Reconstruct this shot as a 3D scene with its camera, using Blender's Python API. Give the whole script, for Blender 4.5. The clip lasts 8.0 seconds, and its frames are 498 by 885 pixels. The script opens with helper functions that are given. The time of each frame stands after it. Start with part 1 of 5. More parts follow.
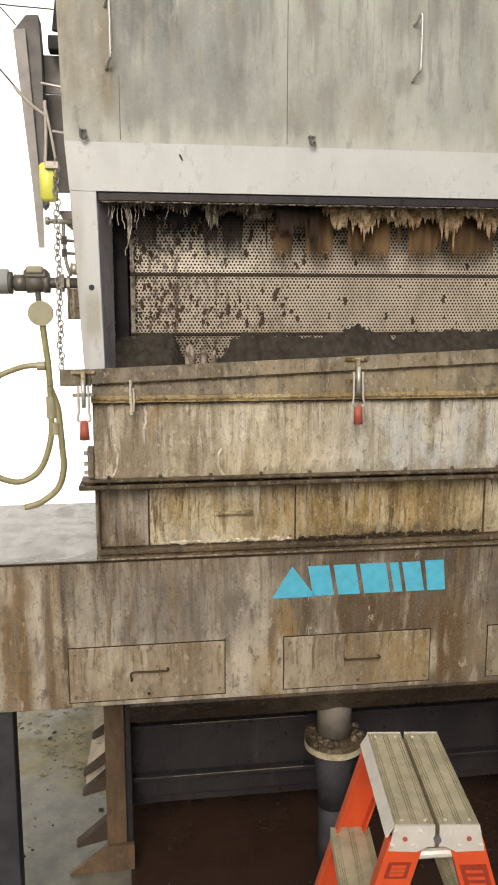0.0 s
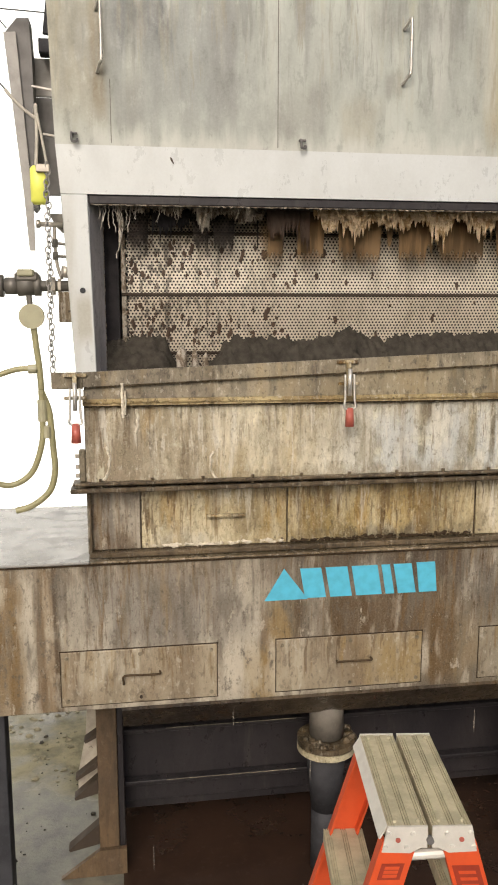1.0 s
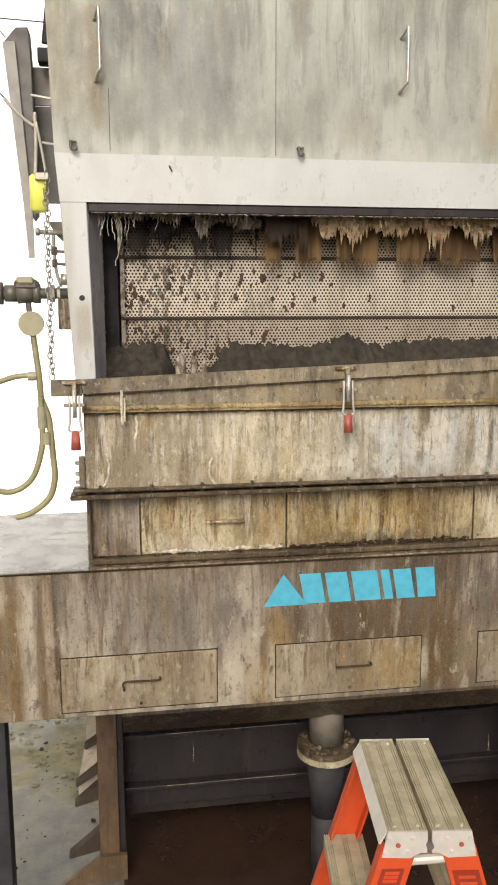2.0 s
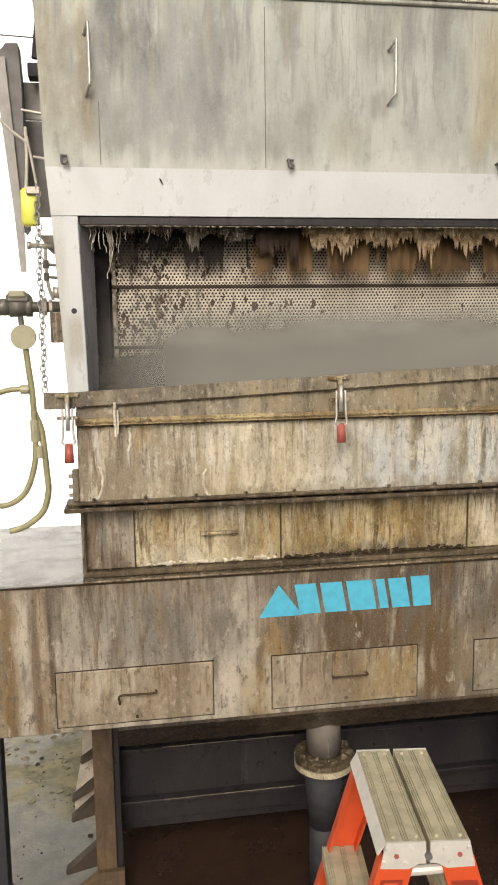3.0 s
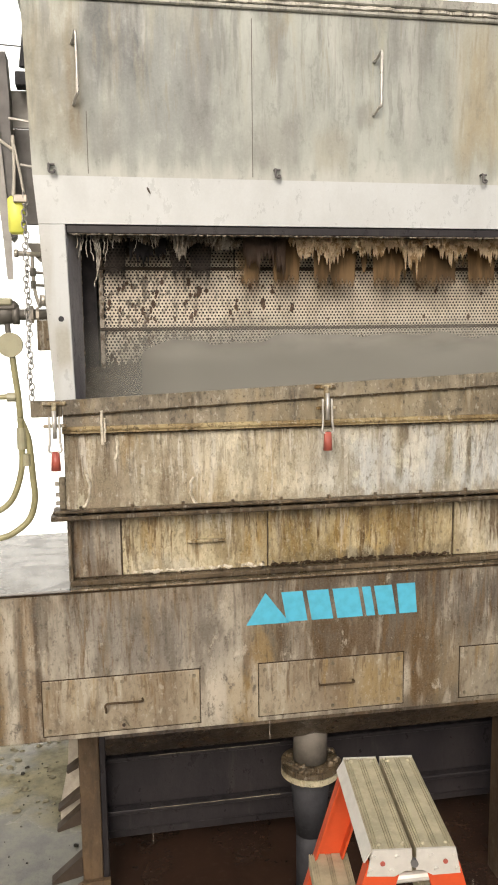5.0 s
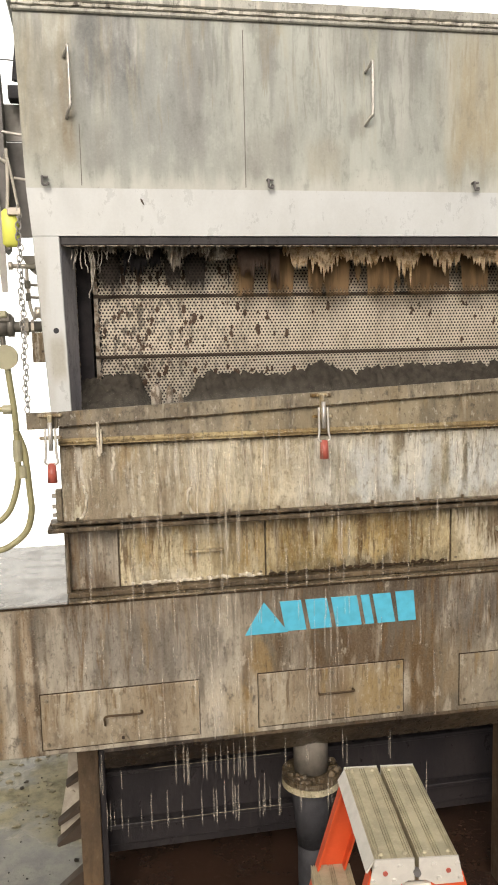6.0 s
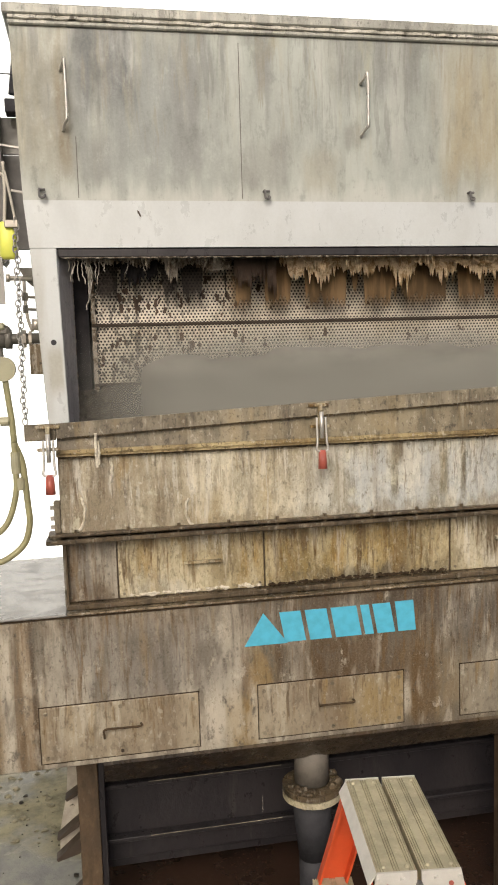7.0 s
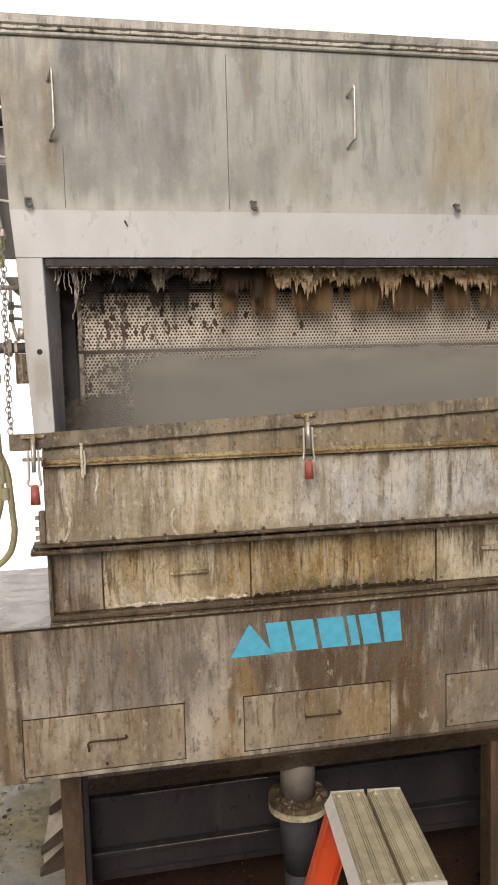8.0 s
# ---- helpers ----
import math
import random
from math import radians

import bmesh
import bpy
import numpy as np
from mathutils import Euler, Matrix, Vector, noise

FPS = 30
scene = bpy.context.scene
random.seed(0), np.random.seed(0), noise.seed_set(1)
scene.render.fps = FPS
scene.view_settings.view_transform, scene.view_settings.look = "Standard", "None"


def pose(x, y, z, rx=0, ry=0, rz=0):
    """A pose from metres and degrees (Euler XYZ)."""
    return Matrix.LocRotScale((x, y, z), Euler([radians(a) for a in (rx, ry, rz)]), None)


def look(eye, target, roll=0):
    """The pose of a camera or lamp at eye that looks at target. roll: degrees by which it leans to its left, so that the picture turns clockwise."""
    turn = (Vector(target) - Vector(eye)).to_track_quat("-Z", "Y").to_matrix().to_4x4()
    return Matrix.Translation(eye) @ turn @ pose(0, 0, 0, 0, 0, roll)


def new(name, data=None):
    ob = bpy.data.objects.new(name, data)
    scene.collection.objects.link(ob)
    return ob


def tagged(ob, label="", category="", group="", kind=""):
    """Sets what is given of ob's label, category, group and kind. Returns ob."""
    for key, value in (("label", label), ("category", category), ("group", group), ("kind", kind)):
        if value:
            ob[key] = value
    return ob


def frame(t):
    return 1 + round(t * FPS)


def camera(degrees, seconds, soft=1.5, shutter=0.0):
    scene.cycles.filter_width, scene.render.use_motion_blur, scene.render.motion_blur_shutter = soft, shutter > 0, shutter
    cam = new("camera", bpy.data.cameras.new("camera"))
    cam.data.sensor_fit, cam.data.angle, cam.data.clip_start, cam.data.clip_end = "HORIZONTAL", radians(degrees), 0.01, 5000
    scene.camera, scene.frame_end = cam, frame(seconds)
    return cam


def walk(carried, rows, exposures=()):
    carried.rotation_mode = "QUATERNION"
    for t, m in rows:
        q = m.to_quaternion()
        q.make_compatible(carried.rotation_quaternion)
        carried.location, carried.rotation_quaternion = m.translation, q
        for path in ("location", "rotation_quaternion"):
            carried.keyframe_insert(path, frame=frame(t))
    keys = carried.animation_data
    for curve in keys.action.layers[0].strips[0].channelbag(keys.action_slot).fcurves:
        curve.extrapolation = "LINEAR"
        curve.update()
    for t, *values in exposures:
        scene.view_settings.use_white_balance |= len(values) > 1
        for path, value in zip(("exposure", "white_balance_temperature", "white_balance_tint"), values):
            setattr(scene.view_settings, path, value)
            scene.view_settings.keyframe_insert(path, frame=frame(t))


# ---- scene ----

# ---------------------------------------------------------------- camera
HZ = 2.5            # heights below are given from the lens's mean height
cam = camera(34.28, 8.0, soft=1.9)
# time, yaw, pitch, roll, and the small sway of the lens
SWAY = (
    (0.0, -8.040, -9.541, -0.040, 0.0044, 0.0152, -0.0101), (0.5, -8.360, -9.320, -0.008, -0.0021, 0.0054, -0.0034),
    (1.0, -8.683, -9.359, 0.009, 0.0019, 0.0124, -0.0092), (1.5, -8.726, -9.226, 0.060, -0.0017, 0.0040, -0.0035),
    (3.0, -9.336, -8.270, 0.782, 0.0001, 0.0003, -0.0009), (3.5, -10.057, -7.815, 0.744, -0.0004, -0.0037, 0.0017),
    (4.0, -10.304, -7.835, 0.618, -0.0038, -0.0053, 0.0048), (4.5, -10.182, -7.910, 0.498, -0.0025, -0.0084, 0.0057),
    (6.0, -10.612, -7.129, 1.309, -0.0019, -0.0073, 0.0042), (6.5, -10.696, -6.707, 1.606, -0.0000, -0.0053, 0.0038),
    (7.0, -10.790, -6.394, 1.680, -0.0017, -0.0046, 0.0039), (7.5, -11.030, -5.876, 1.655, -0.0006, -0.0049, 0.0024),
    (8.0, -11.659, -5.662, 1.467, 0.0031, -0.0010, 0.0016))
walk(cam, [(t, pose(x, y, HZ + z, 90 + pitch, roll, yaw)) for t, yaw, pitch, roll, x, y, z in SWAY],
     exposures=((0.0, 0.21, 6760, 10), (0.5, 0.35, 6760, 10), (1.5, 0.40, 6760, 10), (3.5, 0.44, 6760, 10), (4.5, 0.47, 6760, 10), (6.0, 0.42, 6760, 10), (7.0, 0.29, 6760, 10), (7.5, 0.19, 6760, 12), (8.0, 0.06, 6720, 15)))

# ---------------------------------------------------------------- light
world = bpy.data.worlds.new("overcast_sky")
scene.world = world
world.use_nodes = True
wn, wl = world.node_tree.nodes, world.node_tree.links
sky = wn.new("ShaderNodeTexSky")
sky.sky_type, sky.sun_disc = "NISHITA", False
sky.sun_elevation, sky.sun_rotation = radians(34), radians(199)
sky.air_density, sky.dust_density = 0.6, 5.0
wl.new(sky.outputs[0], wn["Background"].inputs[0])
wn["Background"].inputs[1].default_value = 0.115
sun_data = bpy.data.lights.new("sun", "SUN")
sun_data.energy, sun_data.angle, sun_data.color = 0.95, radians(30), (1.0, 0.975, 0.94)
sun = new("sun", sun_data)
sun.matrix_world = look((-3.0, -7.0, 9.0), (0.6, 3.2, 2.2))


# ---------------------------------------------------------------- materials
class Graph:
    """Small helper to write node materials."""

    def __init__(self, name):
        self.mat = bpy.data.materials.new(name)
        self.mat.use_nodes = True
        self.tree = self.mat.node_tree
        self.bsdf = self.tree.nodes["Principled BSDF"]
        self.out = self.tree.nodes["Material Output"]

    def node(self, kind, **props):
        n = self.tree.nodes.new(kind)
        for k, v in props.items():
            setattr(n, k, v)
        return n

    def put(self, value, socket):
        if isinstance(value, bpy.types.NodeSocket):
            self.tree.links.new(value, socket)
        elif isinstance(value, tuple) and len(value) == 3 and socket.type == "RGBA":
            socket.default_value = (*value, 1)
        else:
            socket.default_value = value

    def world_xyz(self):
        return self.node("ShaderNodeNewGeometry").outputs["Position"]

    def own_xyz(self):
        return self.node("ShaderNodeTexCoord").outputs["Object"]

    def scaled(self, vec, s):
        n = self.node("ShaderNodeVectorMath", operation="MULTIPLY")
        self.put(vec, n.inputs[0])
        n.inputs[1].default_value = s
        return n.outputs[0]

    def noise(self, vec, scale, detail=4.0, rough=0.55, warp=0.0):
        n = self.node("ShaderNodeTexNoise")
        self.put(vec, n.inputs["Vector"])
        n.inputs["Scale"].default_value, n.inputs["Detail"].default_value = scale, detail
        n.inputs["Roughness"].default_value, n.inputs["Distortion"].default_value = rough, warp
        return n.outputs["Fac"]

    def span(self, v, a, b, c=0.0, d=1.0, smooth=True):
        n = self.node("ShaderNodeMapRange", interpolation_type="SMOOTHSTEP" if smooth else "LINEAR")
        self.put(v, n.inputs["Value"])
        for k, x in zip(("From Min", "From Max", "To Min", "To Max"), (a, b, c, d)):
            self.put(x, n.inputs[k])
        return n.outputs["Result"]

    def calc(self, op, a, b=0.0):
        n = self.node("ShaderNodeMath", operation=op)
        self.put(a, n.inputs[0])
        self.put(b, n.inputs[1])
        return n.outputs[0]

    def mix(self, f, a, b):
        n = self.node("ShaderNodeMix", data_type="RGBA")
        self.put(f, n.inputs["Factor"])
        self.put(a, n.inputs["A"])
        self.put(b, n.inputs["B"])
        return n.outputs["Result"]

    def split(self, vec):
        n = self.node("ShaderNodeSeparateXYZ")
        self.put(vec, n.inputs[0])
        return n.outputs

    def bump(self, h, strength, dist=0.004):
        n = self.node("ShaderNodeBump")
        self.put(h, n.inputs["Height"])
        n.inputs["Strength"].default_value, n.inputs["Distance"].default_value = strength, dist
        self.put(n.outputs[0], self.bsdf.inputs["Normal"])

    def finish(self, color, rough, metal=0.0, spec=0.5):
        self.put(color, self.bsdf.inputs["Base Color"])
        self.put(rough, self.bsdf.inputs["Roughness"])
        self.put(metal, self.bsdf.inputs["Metallic"])
        self.bsdf.inputs["Specular IOR Level"].default_value = spec
        return self.mat


def stained_steel(name, light, dark, drips=(), patches=(), top=None, metal=0.15, rough=0.48, speck=0.25, mottle=0.4, crust=0.3, relief=0.25, spread=0.25):
    """Weathered sheet steel: clouds, mottling, crust, and dirt that has run down from an upper edge.
    drips: (colour, columns per metre, threshold, softness, strength, seed, longest run); patches: (x0, x1, z0, z1, colour, strength)."""
    g = Graph(name)
    p = g.world_xyz()
    x, y, z = g.split(p)
    cloud = g.noise(g.scaled(p, (1.0, 1.0, 0.5)), 3.4, 5.0, 0.6, 0.15)
    col = g.mix(g.span(cloud, 0.38, 0.64), light, dark)
    waver = g.noise(p, 7.0, 3.0, 0.5)
    edge = g.noise(g.scaled(p, (1.0, 1.0, 0.12)), 14.0, 4.0, 0.6)
    for x0, x1, z0, z1, c, amount in patches:
        e = (x1 - x0) * 0.30
        h = (z1 - z0) * 0.32
        wob = g.calc("MULTIPLY", g.calc("SUBTRACT", edge, 0.5), min(0.28, (x1 - x0) * 1.1))
        xx, zz = g.calc("ADD", x, wob), g.calc("ADD", z, wob)
        m = g.calc("MULTIPLY", g.span(xx, x0 - e * 0.4, x0 + e), g.span(xx, x1 + e * 0.4, x1 - e))
        m = g.calc("MULTIPLY", m, g.calc("MULTIPLY", g.span(zz, z0 + HZ - h * 0.3, z0 + HZ + h), g.span(zz, z1 + HZ + h * 0.3, z1 + HZ - h)))
        col = g.mix(g.calc("MULTIPLY", m, amount), col, c)
    smear = g.noise(g.scaled(p, (1.0, 1.0, 0.27)), 12.0, 4.5, 0.58)
    col = g.mix(g.span(smear, 0.51, 0.63, 0.0, mottle * 0.75), col, tuple(c * 0.55 for c in dark))
    col = g.mix(g.span(smear, 0.47, 0.36, 0.0, mottle * 0.45), col, tuple(min(0.8, c * 1.12) for c in light))
    spots = g.noise(g.scaled(p, (1.0, 1.0, 0.55)), 17.0, 9.0, 0.74, 0.1)
    col = g.mix(g.span(spots, 0.54, 0.66, 0.0, mottle), col, tuple(c * 0.45 for c in dark))
    col = g.mix(g.span(spots, 0.45, 0.35, 0.0, mottle * 0.6), col, tuple(min(0.8, c * 1.2) for c in light))
    # dirt runs: columns that start at the upper edge and end at different heights
    bent = g.node("ShaderNodeCombineXYZ")
    g.put(g.calc("ADD", x, g.calc("MULTIPLY", waver, 0.020)), bent.inputs[0])
    g.put(y, bent.inputs[1])
    g.put(g.calc("MULTIPLY", z, 0.085), bent.inputs[2])
    depth = g.calc("SUBTRACT", (top if top is not None else 9.0) + HZ, z)
    for c, freq, thr, soft, amount, seed, longest in drips:
        shifted = g.node("ShaderNodeVectorMath", operation="ADD")
        g.put(bent.outputs[0], shifted.inputs[0])
        shifted.inputs[1].default_value = (seed * 3.7, seed, seed * 1.9)
        n = g.noise(shifted.outputs[0], freq, 4.0, 0.62)
        m = g.span(n, thr - soft, thr + soft, 0.0, amount * (0.45 if freq >= 100 else 1.0))
        if top is not None:
            shifted2 = g.node("ShaderNodeVectorMath", operation="ADD")
            g.put(bent.outputs[0], shifted2.inputs[0])
            shifted2.inputs[1].default_value = (seed * 1.3 + 5.0, seed * 2.0, seed)
            ln = g.span(g.noise(shifted2.outputs[0], freq * 0.8, 3.0, 0.7), 0.36, 0.64, longest * 0.08, longest)
            ratio = g.calc("DIVIDE", depth, ln)
            m = g.calc("MULTIPLY", m, g.span(ratio, 1.0, 0.55))
        here = g.noise(shifted.outputs[0], 3.6, 2.0, 0.5)
        m = g.calc("MULTIPLY", m, g.calc("MULTIPLY", g.span(spots, 0.66, 0.46, 0.45, 1.0), g.span(here, 0.40, 0.58, spread, 1.0)))
        col = g.mix(m, col, c)
    grain = g.noise(p, 130.0, 3.0, 0.7)
    dots = g.noise(g.scaled(p, (1.0, 1.0, 0.6)), 52.0, 4.0, 0.65)
    col = g.mix(g.span(dots, 0.57, 0.66, 0.0, speck), col, tuple(c * 0.3 for c in dark))
    col = g.mix(g.span(dots, 0.42, 0.34, 0.0, crust), col, (0.62, 0.59, 0.50))
    grit = g.noise(g.scaled(p, (1.0, 1.0, 0.75)), 95.0, 3.0, 0.6)
    col = g.mix(g.span(grit, 0.60, 0.70, 0.0, speck * 0.7), col, tuple(c * 0.35 for c in dark))
    col = g.mix(g.span(grit, 0.39, 0.31, 0.0, speck * 0.3), col, tuple(min(0.75, c * 1.4) for c in light))
    col = g.mix(g.span(grain, 0.35, 0.7, 0.0, 0.07), col, tuple(min(1.0, c * 1.5) for c in light))
    height = g.calc("ADD", g.calc("MULTIPLY", grain, 0.35), g.calc("ADD", g.calc("MULTIPLY", dots, 1.0), g.calc("MULTIPLY", spots, 2.0)))
    g.bump(height, relief, 0.006)
    return g.finish(col, g.span(spots, 0.35, 0.65, rough - 0.16, rough + 0.18), metal)


def plain(name, color, rough=0.5, metal=0.0, vary=0.3, scale=18.0, relief=0.12, own=False, spec=0.5):
    g = Graph(name)
    p = g.own_xyz() if own else g.world_xyz()
    n = g.noise(p, scale, 5.0, 0.6)
    f = g.noise(p, scale * 9, 3.0, 0.65)
    col = g.mix(g.span(n, 0.35, 0.68, 0.0, vary), color, tuple(c * 0.45 for c in color))
    col = g.mix(g.span(f, 0.55, 0.75, 0.0, vary * 0.7), col, tuple(min(1, c * 1.35 + 0.02) for c in color))
    g.bump(f, relief, 0.003)
    return g.finish(col, g.span(n, 0.3, 0.7, max(0.05, rough - 0.1), min(1, rough + 0.12)), metal, spec)


OCHRE, UMBER, SOOT, LIME = (0.31, 0.19, 0.038), (0.078, 0.040, 0.011), (0.034, 0.023, 0.013), (0.68, 0.65, 0.56)
M_HOOD = stained_steel("hood_steel", (0.43, 0.46, 0.415), (0.32, 0.34, 0.305), top=1.24,
                       drips=(((0.21, 0.22, 0.205), 7.0, 0.53, 0.10, 0.75, 2.0, 0.7), ((0.36, 0.335, 0.23), 13.0, 0.56, 0.09, 0.45, 1.0, 0.7), ((0.55, 0.56, 0.51), 9.0, 0.57, 0.09, 0.4, 3.0, 0.8), ((0.15, 0.155, 0.145), 22.0, 0.58, 0.06, 0.5, 4.0, 0.62), ((0.17, 0.17, 0.15), 55.0, 0.57, 0.05, 0.45, 43.0, 0.66), ((0.24, 0.21, 0.14), 38.0, 0.58, 0.05, 0.45, 44.0, 0.66)),
                       patches=((-0.40, 0.0, 0.62, 1.30, (0.26, 0.245, 0.185), 0.8), (-0.11, -0.035, 0.66, 1.15, (0.185, 0.145, 0.08), 0.75), (-0.02, 0.52, 0.62, 1.3, (0.225, 0.24, 0.23), 0.75), (-0.04, 0.22, 0.88, 1.36, (0.11, 0.118, 0.118), 0.9), (-0.01, 0.10, 0.62, 0.86, (0.15, 0.155, 0.15), 0.5),
                                (0.34, 0.46, 0.65, 1.2, (0.19, 0.19, 0.18), 0.5), (0.58, 0.82, 0.60, 0.84, (0.22, 0.215, 0.19), 0.45), (0.94, 1.15, 0.98, 1.34, (0.17, 0.175, 0.155), 0.55), (1.03, 1.12, 0.80, 0.92, (0.22, 0.22, 0.19), 0.6),
                                (1.15, 1.40, 1.00, 1.34, (0.16, 0.16, 0.145), 0.55), (0.66, 0.74, 1.0, 1.2, (0.24, 0.24, 0.225), 0.55), (1.44, 1.80, 0.62, 1.3, (0.34, 0.285, 0.17), 0.75), (0.85, 1.05, 0.62, 0.82, (0.33, 0.29, 0.20), 0.4), (-0.9, 3.4, 0.45, 0.665, (0.54, 0.55, 0.50), 0.6)),
                       metal=0.1, rough=0.5, speck=0.04, mottle=0.32, crust=0.0, relief=0.06)
M_BAND = stained_steel("pale_band_steel", (0.565, 0.595, 0.59), (0.51, 0.535, 0.525), top=0.61, patches=((-0.19, -0.12, -0.16, 0.06, (0.28, 0.25, 0.16), 0.6), (-0.30, -0.17, -0.35, 0.5, (0.40, 0.395, 0.35), 0.6)), drips=(((0.46, 0.43, 0.36), 12.0, 0.58, 0.08, 0.10, 5.0, 0.25),),
                       metal=0.1, rough=0.40, speck=0.02, mottle=0.0, crust=0.0, relief=0.012)
M_TROUGH = stained_steel("trough_steel", (0.70, 0.645, 0.49), (0.41, 0.345, 0.215), top=-0.345,
                         drips=((OCHRE, 13.0, 0.53, 0.08, 0.5, 6.0, 0.34), (UMBER, 19.0, 0.54, 0.07, 0.62, 7.0, 0.40), (LIME, 24.0, 0.54, 0.07, 0.75, 8.0, 0.42), (SOOT, 46.0, 0.60, 0.05, 0.5, 9.0, 0.30), (LIME, 80.0, 0.57, 0.04, 0.6, 10.0, 0.3), (UMBER, 62.0, 0.56, 0.04, 0.6, 45.0, 0.36), (UMBER, 130.0, 0.56, 0.04, 0.5, 46.0, 0.34)),
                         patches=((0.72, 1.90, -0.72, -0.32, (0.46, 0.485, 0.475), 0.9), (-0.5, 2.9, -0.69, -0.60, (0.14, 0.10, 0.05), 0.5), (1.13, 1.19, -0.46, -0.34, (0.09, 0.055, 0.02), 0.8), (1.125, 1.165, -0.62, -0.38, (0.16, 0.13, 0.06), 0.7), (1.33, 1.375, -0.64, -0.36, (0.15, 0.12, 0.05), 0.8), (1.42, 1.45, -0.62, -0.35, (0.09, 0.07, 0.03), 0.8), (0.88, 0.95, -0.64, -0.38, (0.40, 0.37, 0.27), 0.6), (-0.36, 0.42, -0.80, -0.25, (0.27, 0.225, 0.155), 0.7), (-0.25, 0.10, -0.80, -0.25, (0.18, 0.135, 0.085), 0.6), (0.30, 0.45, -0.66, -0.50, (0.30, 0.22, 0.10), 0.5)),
                         rough=0.30, speck=0.6, mottle=0.75, crust=0.45, relief=0.6, spread=0.25)
M_LIP = stained_steel("lip_steel", (0.27, 0.235, 0.165), (0.14, 0.115, 0.075), top=-0.15, patches=((-0.6, 0.45, -0.50, -0.05, (0.13, 0.108, 0.075), 0.75), (0.35, 1.5, -0.36, -0.20, (0.30, 0.245, 0.14), 0.4)),
                      drips=((OCHRE, 9.0, 0.55, 0.08, 0.22, 11.0, 0.3), (SOOT, 30.0, 0.56, 0.05, 0.7, 12.0, 0.2), ((0.44, 0.40, 0.30), 22.0, 0.57, 0.05, 0.6, 13.0, 0.25)),
                      rough=0.42, speck=0.65, mottle=0.8, crust=0.3, relief=0.5)
M_FLANGE = stained_steel("caked_flange_steel", (0.135, 0.10, 0.058), (0.06, 0.042, 0.022), drips=((LIME, 60.0, 0.62, 0.04, 0.3, 55.0, 1.0),), rough=0.38, speck=0.8, mottle=0.8, crust=0.2, relief=0.7)
M_SHELF = stained_steel("ochre_ledge_steel", (0.42, 0.34, 0.18), (0.21, 0.145, 0.06), drips=((UMBER, 9.0, 0.54, 0.08, 0.6, 14.0, 1.0),), rough=0.4, speck=0.8, mottle=0.8, crust=0.4)
M_PLATE = stained_steel("cover_plate_steel", (0.59, 0.53, 0.365), (0.37, 0.30, 0.17), top=-0.68,
                        drips=((OCHRE, 14.0, 0.52, 0.07, 0.7, 16.0, 0.3), (UMBER, 22.0, 0.525, 0.05, 0.92, 17.0, 0.32), (LIME, 28.0, 0.56, 0.05, 0.7, 18.0, 0.3), (SOOT, 50.0, 0.58, 0.045, 0.55, 19.0, 0.26), (UMBER, 64.0, 0.55, 0.04, 0.75, 47.0, 0.30), ((0.16, 0.085, 0.015), 38.0, 0.55, 0.05, 0.7, 48.0, 0.32), (UMBER, 125.0, 0.56, 0.04, 0.55, 49.0, 0.30)),
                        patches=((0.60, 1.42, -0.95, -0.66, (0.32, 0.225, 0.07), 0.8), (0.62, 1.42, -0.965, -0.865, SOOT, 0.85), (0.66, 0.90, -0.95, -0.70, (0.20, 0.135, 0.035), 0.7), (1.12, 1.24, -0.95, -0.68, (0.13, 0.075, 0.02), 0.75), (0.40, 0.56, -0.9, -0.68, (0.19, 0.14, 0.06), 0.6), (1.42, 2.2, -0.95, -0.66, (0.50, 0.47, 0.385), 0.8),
                                 (0.06, 0.36, -0.95, -0.86, (0.55, 0.52, 0.43), 0.6)),
                        rough=0.32, speck=0.7, mottle=0.75, crust=0.3, relief=0.6, spread=0.2)
